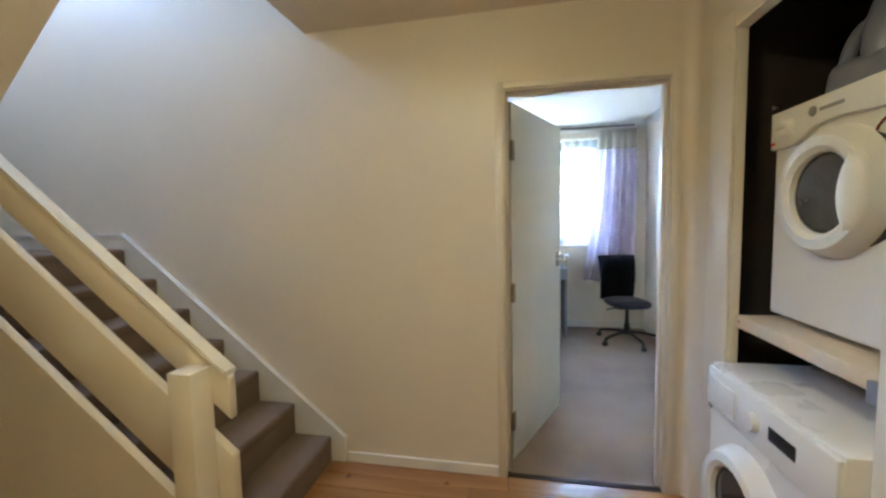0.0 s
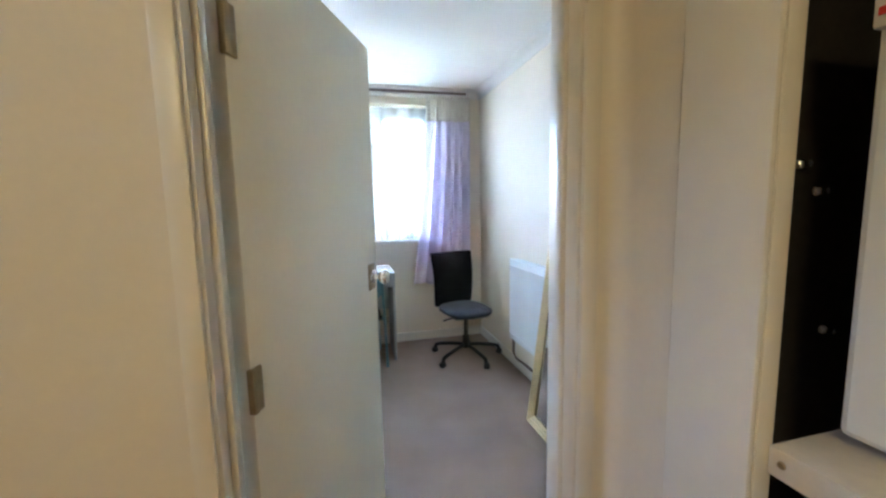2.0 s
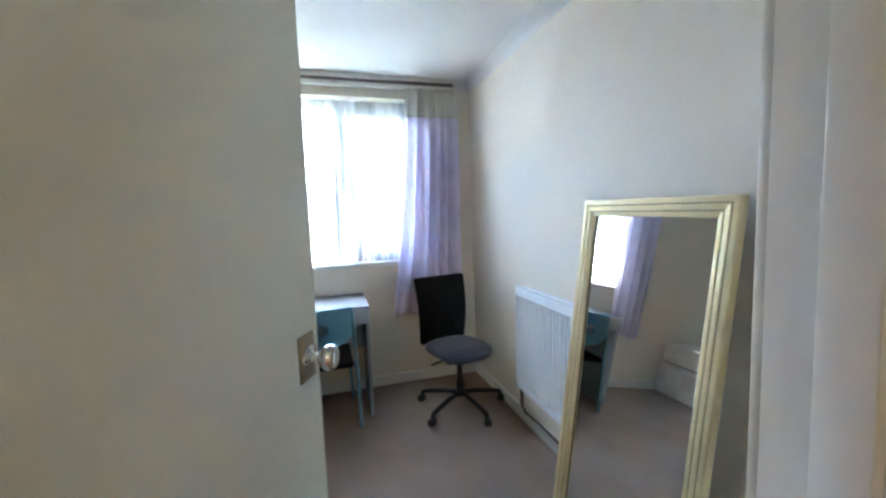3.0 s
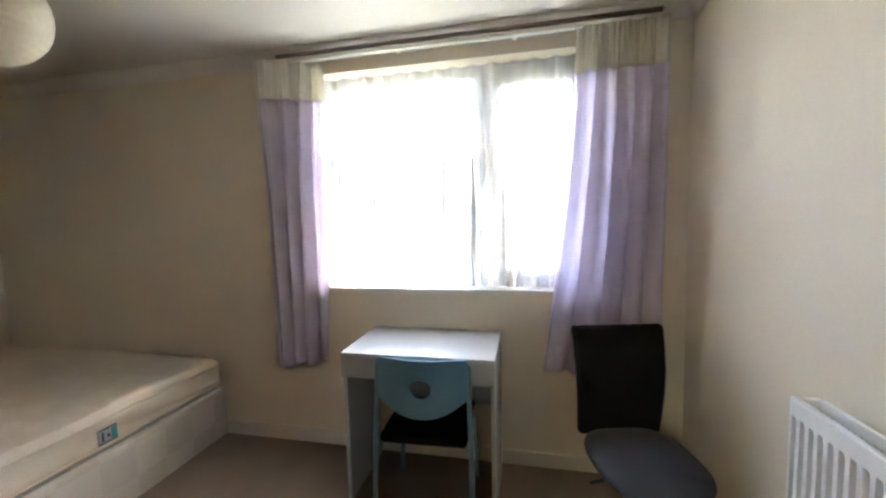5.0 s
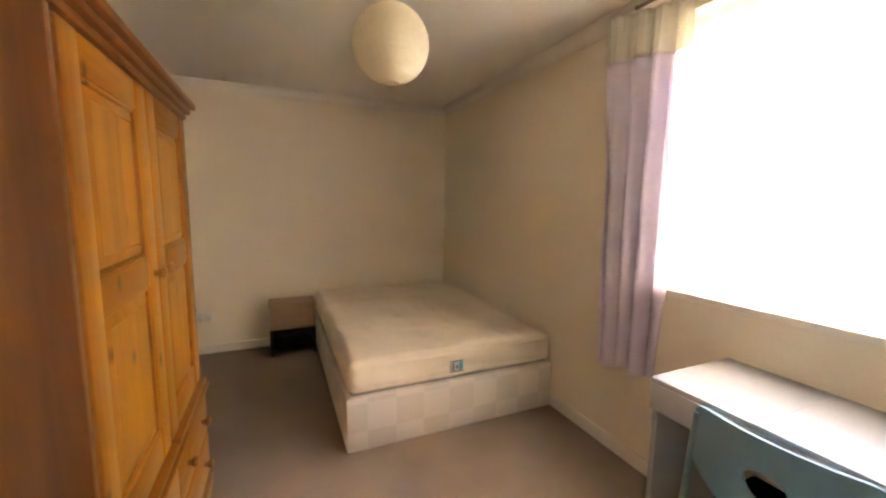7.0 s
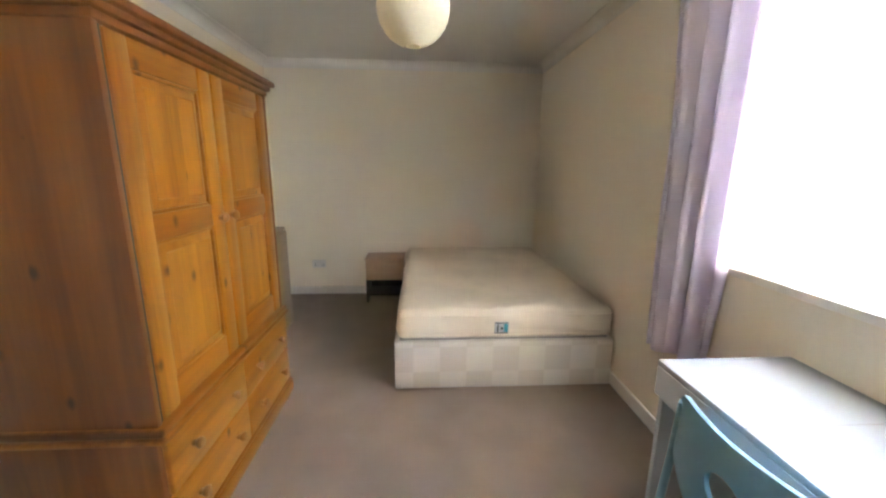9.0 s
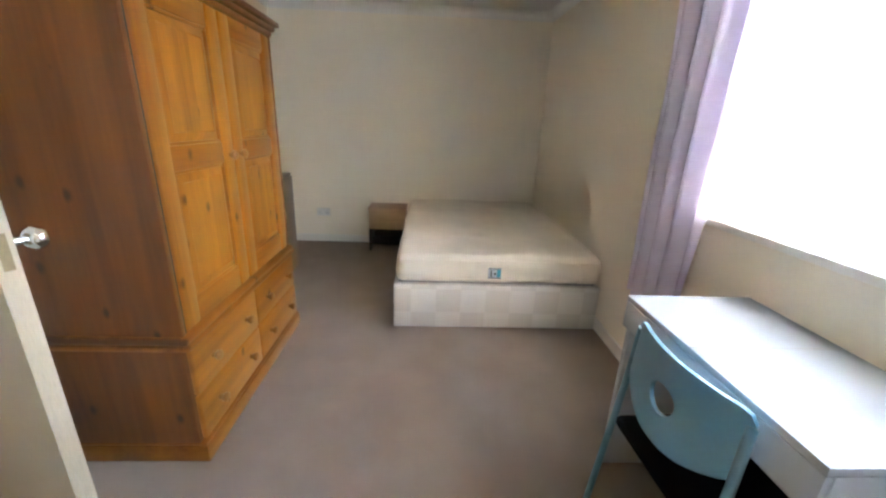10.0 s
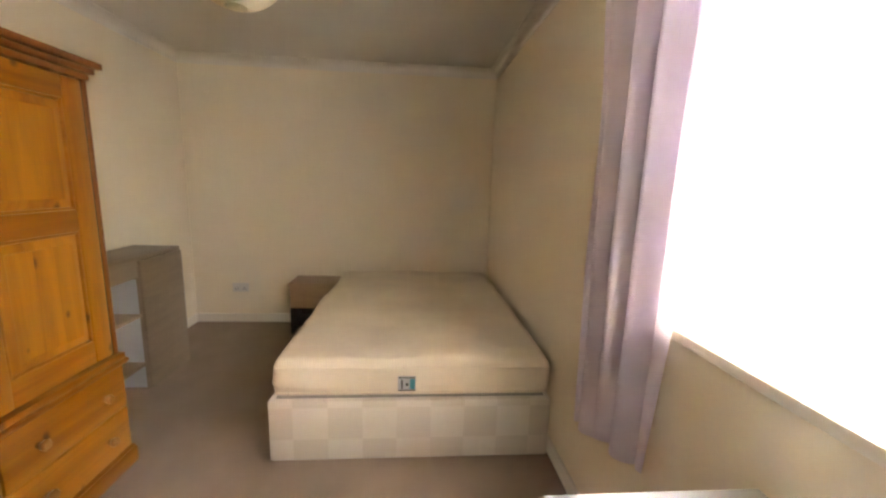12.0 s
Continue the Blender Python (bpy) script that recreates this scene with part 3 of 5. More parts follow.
# unseen window, added with an area lamp to bring bluish daylight into the stairwell
lw = tagged(new("window_2"), "unseen narrow white window added high over the landing", "window", "", "structure")
lw.location = (HX0 - 0.12, 4.75, 3.3)
part("window_frame", boxes((0, 0, 0, 0.06, 0.4, 0.05), (0, 0, 1.05, 0.06, 0.4, 1.1), (0, 0, 0.05, 0.06, 0.05, 1.05), (0, 0.35, 0.05, 0.06, 0.4, 1.05)), UPVC, lw)
cl = new("landing_daylight", bpy.data.lights.new("landing_daylight", "AREA"))
cl.data.shape, cl.data.size, cl.data.size_y, cl.data.energy, cl.data.color = "RECTANGLE", 0.3, 0.95, LANDING, (0.6, 0.68, 1.0)
cl.matrix_world = look((HX0 - 0.05, 4.95, 3.85), (2.0, 5.0, 2.6))

tr = tagged(new("trim_cupboard"), "cream painted frame round the laundry cupboard", "trim", "", "structure")
for r in ((CX - 0.014, 5.24, 0.0, CX - 0.001, 5.395, 2.04), (CX - 0.014, 4.53, 0.0, CX - 0.001, 4.63, 2.04), (CX - 0.014, 4.63, 1.97, CX - 0.001, 5.24, 2.04)):
    part("architrave", boxes(r, bev=0.006), GLOSS, tr)
for r in ((CX - 0.001, 5.24, 0.0, CX + 0.033, 5.261, 1.99), (CX - 0.001, 4.609, 0.0, CX + 0.033, 4.63, 1.99), (CX - 0.001, 4.63, 1.97, CX + 0.033, 5.24, 1.991)):
    part("lining", boxes(r, bev=0.002), GLOSS, tr)
fil = [(CX, HY)] + [(CX - 0.055 + 0.055 * math.sin(a), HY - 0.055 + 0.055 * math.cos(a)) for a in [math.pi / 2 * k / 10 for k in range(11)]]
part("corner_fillet", prism(fil, 0.0, HZ - 0.001, "z"), HALLWALL, tr, "smooth plastered corner")
for y in (4.528, 4.497):
    part("bead", boxes((CX - 0.02, y - 0.008, 0.0, CX - 0.0005, y + 0.008, 2.05), bev=0.006), GLOSS, tr, "narrow gloss bead")
struct("baseboard_hall", boxes((2.225, HY - 0.016, 0.0, DX0 - 0.047, HY - 0.001, 0.055), bev=0.004), WHITEGLOSS, "white hall skirting board", "skirting board")

# hall lamp: a shallow opal dome under the ceiling
hl = thing("ceiling_lamp", pose(2.85, 3.98, HZ), "round opal glass flush lamp on the hall ceiling", "ceiling lamp")
part("base", lathe([(0.0, -0.001), (0.14, -0.001), (0.14, -0.025), (0.12, -0.03), (0.0, -0.03)], 32), WHITEGLOSS, hl)
part("dome", lathe([(0.12, -0.03), (0.118, -0.05), (0.1, -0.075), (0.06, -0.092), (0.0, -0.098)], 32), BULB, hl, "glowing opal dome")

# ---- stairs ----
NR, GO, RI, SX, SZ = 7, 0.2135, 0.1735, 2.139, 0.147
stairs = tagged(new("staircase"), "brown carpeted stairs with white painted side boards", "staircase", "", "structure")
for k in range(NR):
    x1, z1 = SX - GO * k, SZ + RI * k
    x0 = x1 - GO - 0.03 if k < NR - 1 else HX0
    z0 = z1 - RI - 0.02 if k else 0.0
    bm = bmesh.new()
    box(bm, x0, ST + 0.06, z1 - 0.05, x1, HY - 0.02, z1, bev=0.016, seg=3)
    box(bm, x1 - 0.028, ST + 0.06, max(0, z0), x1 - 0.008, HY - 0.02, z1 - 0.03, bev=0.004)
    part("step" if k < NR - 1 else "landing", bm, STAIRCARPET, stairs)
def slope(x):
    return SZ + (SX - x) * RI / GO
lx = SX - GO * (NR - 1)
part("wall_string", prism([(2.215, 0.0), (2.215, 0.137), (lx - 0.02, slope(lx) + 0.085), (HX0, slope(lx) + 0.085), (HX0, slope(lx) - 0.1), (lx, slope(lx) - 0.25), (1.9, 0.0)], HY - 0.02, HY - 0.001), WHITEGLOSS, stairs, "white painted stair skirting")
part("string_cap", prism([(2.22, 0.12), (2.22, 0.142), (lx - 0.02, slope(lx) + 0.093), (HX0, slope(lx) + 0.093), (HX0, slope(lx) + 0.075), (lx - 0.015, slope(lx) + 0.075)], HY - 0.028, HY - 0.0005), WHITEGLOSS, stairs)
def raked(x0, x1, lo, hi, y0, y1):
    return prism([(x0, slope(x0) + lo), (x1, slope(x1) + lo), (x1, slope(x1) + hi), (x0, slope(x0) + hi)], y0, y1)
bal = thing("banister", pose(0, 0, 0), "cream painted banister of wide sloping boards and newel", "banister")
RT = 0.765
part("newel_post", boxes((2.1, ST - 0.085, 0.0, 2.185, ST, 0.872), bev=0.006), GLOSS, bal)
for lo, hi in ((RT - 0.14, RT), (RT - 0.535, RT - 0.26)):
    b = raked(HX0 + 0.6, 2.24, lo, hi, ST + 0.003, ST + 0.035)
    bmesh.ops.bevel(b, geom=list(b.edges), offset=0.005, segments=2, profile=0.5, affect="EDGES")
    part("board", b, GLOSS, bal)
part("handrail_cap", raked(HX0 + 0.6, 2.235, RT + 0.0005, RT + 0.018, ST - 0.004, ST + 0.042), WHITEGLOSS, bal)
part("outer_string", prism([(2.12, 0.0), (2.12, slope(2.12) + RT - 0.625), (HX0, slope(HX0) + RT - 0.625), (HX0, 0.0)], ST + 0.004, ST + 0.034), GLOSS, stairs, "cream painted board closing the stair side")
# underside of the upper flight
struct("upper_flight", prism([(0.785, 1.084), (1.969, HZ - 0.003), (0.3, HZ - 0.003), (0.3, 1.084)], 3.4, ST - 0.005), HALLWALL, "sloping plastered underside of the upper stairs", "staircase")

# ---- laundry cupboard ----
shelf = thing("shelf_board", pose(CX, 4.64, 0.0), "thick painted timber shelf carrying the tumble dryer", "shelf")
part("board", boxes((0.023, 0.0, 0.9, 0.7, 0.6, 0.947), bev=0.004), SHELFWOOD, shelf)
part("post", boxes((0.27, 0.5, 0.0, 0.33, 0.56, 0.9), bev=0.003), ROUGHWOOD, shelf, "bare timber post")
part("bracket", boxes((0.005, 0.0, 0.88, 0.0225, 0.04, 0.935), bev=0.003), MILKY, shelf, "scrap of grey tape on the shelf end")
part("screw", lathe([(0.0, 0.0), (0.006, 0.0), (0.005, -0.002), (0.0, -0.002)], 12, "x"), BRASS, shelf).location = (0.023, 0.58, 0.925)


def pierced(y0, z0, y1, z1, cy, cz, r):
    """A flat front with a round hole."""
    bm = bmesh.new()
    angs = sorted([2 * math.pi * k / 48 for k in range(48)] + [math.atan2(z - cz, y - cy) % (2 * math.pi) for y in (y0, y1) for z in (z0, z1)])
    rows = []
    for a in angs:
        c, q = math.cos(a), math.sin(a)
        f = min((((y1 if c > 0 else y0) - cy) / c) if abs(c) > 1e-6 else 9.0, (((z1 if q > 0 else z0) - cz) / q) if abs(q) > 1e-6 else 9.0)
        rows.append((bm.verts.new((0.0, cy + r * c, cz + r * q)), bm.verts.new((0.0, cy + f * c, cz + f * q))))
    for p, q in zip(rows, rows[1:] + rows[:1]):
        bm.faces.new((p[0], q[0], q[1], p[1]))
    return bm


def machine(name, m, w, h, d, cy, cz, label, cat, dryer):
    """A front loader that faces -x; y runs along its front."""
    a = thing(name, m, label, cat)
    case = boxes((0.0, 0.0, 0.02, d, w, h), bev=0.012)
    bmesh.ops.delete(case, geom=[f for f in case.faces if f.normal.x < -0.99 and f.calc_area() > 0.05], context="FACES_ONLY")
    part("body", case, APPL, a)
    part("front_plate", pierced(0.012, 0.032, w - 0.012, h - 0.012, cy, cz, 0.14), APPL, a)
    for fy in (0.06, w - 0.06):
        part("foot", lathe([(0.0, 0.0), (0.02, 0.0), (0.02, 0.02), (0.0, 0.02)], 16), BLACKPL, a).location = (0.08, fy, 0.0)
    if dryer:
        out = [(0.003, h - 0.125)] + [(w * 0.22, h - 0.125), (w * 0.3, h - 0.11), (w * 0.38, h - 0.085), (w * 0.55, h - 0.075), (w * 0.75, h - 0.085), (w * 0.9, h - 0.09), (w - 0.003, h - 0.09)]
        out = [(w - y, z) for y, z in out]
        b = prism([(0.0 if y < 0.01 else y, z) for y, z in out] + [(0.002, h - 0.002), (w - 0.002, h - 0.002)], -0.016, 0.004, "x")
        bmesh.ops.bevel(b, geom=[e for e in b.edges if e.calc_length() > 0.02], offset=0.004, segments=2, profile=0.5, affect="EDGES")
        part("control_panel", b, APPLP, a)
        dl = part("dial", lathe([(0.0, -0.016), (0.034, -0.016), (0.032, -0.022), (0.028, -0.036), (0.0, -0.04)], 28, "x"), APPLP, a)
        dl.location = (0, w - 0.085, h - 0.062)
        part("grip", boxes((-0.048, -0.026, -0.006, -0.036, 0.026, 0.006), bev=0.003), APPLP, dl)
        bd = part("badge", lathe([(0.0, -0.0165), (0.015, -0.0165), (0.014, -0.019), (0.0, -0.019)], 24, "x"), GREYPL, a, "round grey maker's badge")
        bd.location = (0, w * 0.62, h - 0.04)
        part("lettering", boxes((-0.0175, w * 0.4, h - 0.046, -0.0162, w * 0.57, h - 0.036)), GREYPL, a, "grey bar of unreadable lettering")
        part("light", boxes((-0.0185, w - 0.025, h - 0.11, -0.016, w - 0.01, h - 0.1)), REDPL, a, "small red light")
        ring = bmesh.new()
        for k in range(40):
            a0 = 2 * math.pi * k / 40
            a1 = 2 * math.pi * (k + 1) / 40
            v = [ring.verts.new((-0.002, 0.055 * math.cos(q) * s, 0.055 * math.sin(q) * s)) for q, s in ((a0, 1), (a1, 1), (a1, 0.86), (a0, 0.86))]
            ring.faces.new(v)
        bmesh.ops.solidify(ring, geom=list(ring.faces), thickness=0.001)
        rs = part("sticker", ring, REDPL, a, "red ring warning sticker")
        rs.location = (0, 0.075, h - 0.16)
        for k in range(5):
            part("vent_slot", boxes((-0.001, 0.03, 0.25 + 0.012 * k, 0.002, 0.075, 0.255 + 0.012 * k)), GREYPL, a)
        R = 0.172
    else:
        b = boxes((-0.012, 0.004, h - 0.16, 0.006, w - 0.004, h - 0.012), bev=0.008)
        part("control_panel", b, APPLP, a)
        part("drawer", boxes((-0.018, w - 0.19, h - 0.135, -0.011, w - 0.02, h - 0.04), bev=0.006), APPLP, a)
        dl = part("dial", lathe([(0.0, -0.012), (0.03, -0.012), (0.027, -0.03), (0.0, -0.032)], 28, "x"), APPLP, a)
        dl.location = (0, w * 0.52, h - 0.085)
        part("display", boxes((-0.0145, w * 0.22, h - 0.1, -0.0118, w * 0.4, h - 0.06), bev=0.001), BLACKPL, a, "black display window")
        part("badge", boxes((-0.0195, w - 0.05, h - 0.16, -0.017, w - 0.03, h - 0.145)), GREYPL, a)
        R = 0.19
    # porthole: white ring, dark bowl, crescent handle
    rg = part("door_ring", lathe([(R + 0.015, 0.002), (R + 0.01, -0.02), (R - 0.012, -0.052), (R - 0.04, -0.056), (R - 0.055, -0.045), (R - 0.06, -0.02)], 56, "x"), APPLP, a)
    rg.location = (0, cy, cz)
    part("door_glass", lathe([(R - 0.056, -0.03), (R - 0.066, -0.034), (R - 0.072, -0.02), (R - 0.078, 0.012), (R * 0.5, 0.045)], 48, "x"), SMOKE, rg, "smoked glass porthole rim")
    part("bowl", lathe([(R * 0.5 - 0.0005, 0.0455), (R * 0.47, 0.062), (R * 0.36, 0.078), (0.0, 0.084)], 48, "x"), DARKGLASS, rg, "dark inner bowl")
    if dryer:
        q = R - 0.045
        hb, cols_ = bmesh.new(), []
        for k in range(25):
            t = 0.8 - 1.6 * k / 24
            yl = q * (0.66 + 0.06 * t + 0.4 * t * t)
            yr = math.sqrt((R - 0.004) ** 2 - (q * t) ** 2)
            cols_.append([hb.verts.new((x, -y, q * t)) for x, y in ((-0.03, yl), (-0.056, yl), (-0.064, yl + 0.006), (-0.068, (yl + yr) / 2), (-0.06, yr - 0.012), (-0.045, yr), (-0.03, yr))])
        for p, w in zip(cols_, cols_[1:]):
            for k in range(6):
                hb.faces.new((p[k], p[k + 1], w[k + 1], w[k]))
        hb.faces.new(cols_[0])
        hb.faces.new(cols_[-1])
        bmesh.ops.recalc_face_normals(hb, faces=hb.faces)
        # flat black crescent paints the shade of the grip hollow
        rec = [(-(R + 0.006) * math.cos(a), (R + 0.006) * math.sin(a)) for a in [radians(-62 + 124 * k / 24) for k in range(25)]]
        rec += [(-(R + 0.006 + 0.052 * math.cos(a * 90 / 62)) * math.cos(a), (R + 0.006 + 0.02 * math.cos(a * 90 / 62)) * math.sin(a)) for a in [radians(62 - 124 * k / 24) for k in range(1, 24)]]
        part("grip_recess", prism(rec, -0.004, 0.002, "x"), BLACKPL, rg, "dark plate painting the shaded hollow behind the grip")
        for z in (-0.035, 0.035):
            part("hinge_pin", boxes((-0.008, -R - 0.045, z - 0.004, -0.003, -R - 0.015, z + 0.004), bev=0.001), GREYPL, rg, "small grey pin in the hollow")
        part("handle", hb, APPLP, rg, "white crescent handle panel")
    else:
        part("handle", boxes((-0.062, -R + 0.002, -0.07, -0.05, -R + 0.04, 0.07), bev=0.005), APPLP, rg)
    return a


machine("tumble_dryer", pose(4.03, 4.705, 0.947), 0.505, 0.71, 0.5, 0.236, 0.424, "white tumble dryer with round glass door on the shelf", "tumble dryer", True)
machine("washing_machine", pose(3.86, 4.632, 0.0), 0.595, 0.772, 0.55, 0.345, 0.36, "white front-loading washing machine under the shelf", "washing machine", False)

bot = thing("detergent_bottle", pose(4.16, 5.02, 1.657, 0, 0, 12), "cloudy purple-grey detergent bottle with a moulded handle", "bottle")
bm = bmesh.new()
box(bm, -0.055, -0.1, 0.0, 0.055, 0.1, 0.11, bev=0.03, seg=4)
for v in bm.verts:
    v.co.y *= 1.0 - 0.18 * max(0.0, v.co.z - 0.05) / 0.06
part("body", bm, MILKY, bot)
part("shoulder", lathe([(0.0, 0.08), (0.052, 0.08), (0.05, 0.18), (0.032, 0.25), (0.024, 0.265), (0.024, 0.275), (0.0, 0.275)], 24), MILKY, bot).location = (0, -0.03, 0)
part("cap", lathe([(0.0, 0.274), (0.03, 0.274), (0.027, 0.32), (0.0, 0.322)], 24), BLUECAP, bot, "blue screw cap").location = (0, -0.03, 0)
part("handle", tube([(0.0, -0.01 + 0.085 * math.cos(a), 0.095 + 0.115 * math.sin(a)) for a in [math.pi * (0.72 * k / 14) for k in range(15)]], 0.019), MILKY, bot)
pk = thing("washing_powder_box", pose(4.15, 4.8, 1.657, 0, 0, -8), "teal and pale blue washing powder packet", "packet")
part("carton", boxes((-0.06, -0.1, 0.0, 0.06, 0.1, 0.26), bev=0.006), TEAL, pk)
part("band", boxes((-0.0615, -0.098, 0.12, -0.0602, 0.098, 0.16)), MILKY, pk, "pale printed band")
part("flap", boxes((-0.058, -0.096, 0.26, 0.058, 0.096, 0.264), bev=0.001), TEAL, pk)
for k, (y, z) in enumerate(((5.3795, 1.72), (5.3795, 1.38), (5.3795, 1.33), (5.3795, 1.05))):
    hk = thing("wall_hook", pose(4.12 + 0.05 * k, y, z), "small metal hook on the dark cupboard wall", "hook", "cupboard hooks")
    part("hook", lathe([(0.0, 0.0), (0.012, 0.0), (0.01, -0.006), (0.004, -0.01), (0.006, -0.02), (0.0, -0.022)], 12, "y"), CHROME, hk)

# ---- bed ----
bed = thing("divan_bed", pose(RX0 + 0.017, 7.045, 0.0), "divan base in checked beige cloth against the wall", "bed")
BL, BW = 1.916, 1.38
for k, (x0, x1) in enumerate(((0.0, 0.915), (0.919, BL))):
    part("base_half", boxes((x0, 0.0, 0.012, x1, BW, 0.328), bev=0.014), DIVAN, bed)
for x in (0.1, BL - 0.1):
    for y in (0.1, BW - 0.1):
        part("castor", lathe([(0.0, 0.0), (0.022, 0.0), (0.022, 0.012), (0.0, 0.012)], 14), BLACKPL, bed).location = (x, y, 0.0)
part("top_cloth", boxes((0.03, 0.03, 0.324, BL - 0.03, BW - 0.03, 0.331), bev=0.003), GREYPL, bed, "dark top cloth edge")
mt = thing("mattress", pose(RX0 + 0.02, 7.055, 0.3315), "thin cream mattress with stained rumpled cover", "mattress")
bm = bmesh.new()
box(bm, 0.0, 0.0, 0.0, 1.855, 1.37, 0.2)
bmesh.ops.subdivide_edges(bm, edges=list(bm.edges), cuts=2, use_grid_fill=True)
bmesh.ops.bevel(bm, geom=[e for e in bm.edges if e.is_boundary or e.calc_face_angle(0) > 0.5], offset=0.055, segments=5, profile=0.5, affect="EDGES")
for limit in (0.2, 0.1, 0.06, 0.034):
    bmesh.ops.subdivide_edges(bm, edges=[e for e in bm.edges if e.calc_length() > limit], cuts=1, use_grid_fill=True)
for v in bm.verts:
    p = v.co.copy()
    n1 = noise.noise(Vector((p.x * 2.2, p.y * 2.2, p.z * 3)))
    if p.z > 0.15:
        v.co.z += 0.02 * n1 - 0.01 + 0.007 * noise.noise(Vector((p.x * 9, p.y * 4, 1.0))) + 0.004 * noise.noise(Vector((p.x * 5, p.y * 17, 7.0)))
    if 0.03 < p.z < 0.19:
        w = noise.noise(Vector((p.x * 2 + 5, p.y * 1.6, p.z * 30 + p.y * 2.2)))
        k = 0.02 * w * abs(w) ** 0.3 - 0.006
        if p.x > 1.75:
            v.co.x += k
        if p.y < 0.1:
            v.co.y -= k
part("cover", bm, MATTRESS, mt)
for z, d in ((0.152, 0.006), (0.03, 0.004)):
    pts = [(1.851 + 0.003 * noise.noise(Vector((k * 0.3, z * 9, 0))), 0.03 + 1.305 * k / 40, z + d * noise.noise(Vector((k * 0.17, z * 50, 3)))) for k in range(41)]
    part("piping", tube(pts, 0.0045, 6), MATTRESS, mt)
lb = part("label", boxes((1.859, 0.605, 0.045, 1.865, 0.69, 0.115), bev=0.001), WHITEMEL, mt, "small white and blue sewn label")
part("print", boxes((1.8652, 0.607, 0.108, 1.866, 0.688, 0.113), (1.8652, 0.607, 0.047, 1.866, 0.688, 0.052), (1.8652, 0.62, 0.058, 1.866, 0.628, 0.1), (1.8652, 0.643, 0.07, 1.866, 0.655, 0.084)), BLACKPL, lb, "dark bars of unreadable print")
part("print", boxes((1.8652, 0.662, 0.056, 1.866, 0.687, 0.104)), TEAL, lb, "pale blue print")

mt.scale = (1.027, 1.0, 1.055)

# ---- bedside table ----
bs = thing("bedside_table", pose(RX0 + 0.02, 6.645, 0.0), "low brown wooden bedside table with open base", "bedside table")
part("drawer_box", boxes((0.0, 0.0, 0.24, 0.29, 0.385, 0.45), bev=0.004), BEDSIDE, bs)
part("top", boxes((-0.002, -0.008, 0.45, 0.3, 0.392, 0.468), bev=0.004), BEDSIDE, bs)
# base parts are near black: the open base's shade is in their colour
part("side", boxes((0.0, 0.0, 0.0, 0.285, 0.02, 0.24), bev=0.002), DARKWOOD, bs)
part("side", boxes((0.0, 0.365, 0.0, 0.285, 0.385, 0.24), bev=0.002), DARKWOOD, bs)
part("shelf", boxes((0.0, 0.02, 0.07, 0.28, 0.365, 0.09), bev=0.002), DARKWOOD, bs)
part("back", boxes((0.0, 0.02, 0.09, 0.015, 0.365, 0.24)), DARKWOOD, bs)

# ---- shelf unit ----
su = thing("bookcase", pose(0.78, RY0 + 0.06, 0.0), "low grey-brown backless bookcase with one closed panel", "bookcase")
SW, SD, SH = 1.02, 0.305, 0.872
part("top", boxes((0, 0, SH - 0.022, SW, SD + 0.006, SH), bev=0.002), GREYWOOD, su)
for x in (0.0, 0.405, SW - 0.02):
    part("side", boxes((x, 0, 0, x + 0.02, SD, SH - 0.022), bev=0.002), GREYWOOD, su)
part("door", boxes((0.004, SD + 0.001, 0.01, 0.42, SD + 0.018, SH - 0.026), bev=0.002), GREYWOOD, su)
for z in (0.17, 0.49):
    part("shelf", boxes((0.02, 0.001, z, SW - 0.02, SD - 0.004, z + 0.022), bev=0.002), GREYWOOD, su)
part("rail", boxes((0.425, SD - 0.02, SH - 0.13, SW - 0.02, SD, SH - 0.0225), bev=0.002), GREYWOOD, su)

# white sheet added for the bright patches between the shelves
part("partition_lining", boxes((0.4255, 0.012, 0.02, 0.4285, SD - 0.012, SH - 0.14)), WHITEMEL, su, "white sheet added on the partition to brighten the open bay")

# ---- wardrobe ----
WX, WW_, WD, WT = 1.845, 1.125, 0.62, 1.812
wd = thing("wardrobe", pose(WX, RY0 + 0.097, 0.0), "varnished orange pine wardrobe with two doors and drawers", "wardrobe")
UF, SW_ = WD - 0.017, 0.012
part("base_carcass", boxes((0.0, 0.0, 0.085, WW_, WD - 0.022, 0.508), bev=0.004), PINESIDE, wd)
part("plinth", boxes((-0.006, 0.0, 0.0, WW_ + 0.006, WD + 0.008, 0.074), (-0.002, 0.0, 0.074, WW_ + 0.002, WD + 0.003, 0.088), bev=0.005), PINEH, wd)
part("waist_moulding", boxes((-0.012, 0.0, 0.508, WW_ + 0.012, WD + 0.012, 0.53), (-0.004, 0.0, 0.53, WW_ + 0.004, WD + 0.003, 0.558), bev=0.007), PINEH, wd)
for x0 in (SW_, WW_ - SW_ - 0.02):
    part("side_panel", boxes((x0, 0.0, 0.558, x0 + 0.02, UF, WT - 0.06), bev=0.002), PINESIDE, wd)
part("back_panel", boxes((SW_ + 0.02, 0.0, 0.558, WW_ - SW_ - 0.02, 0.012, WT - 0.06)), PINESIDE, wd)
# added dark strip stands in for the shade behind the doors
part("inner_stop", boxes((SW_ + 0.02, UF - 0.05, 0.558, WW_ - SW_ - 0.02, UF - 0.026, WT - 0.06)), DARKWOOD, wd, "dark strip painting the shade behind the doors")
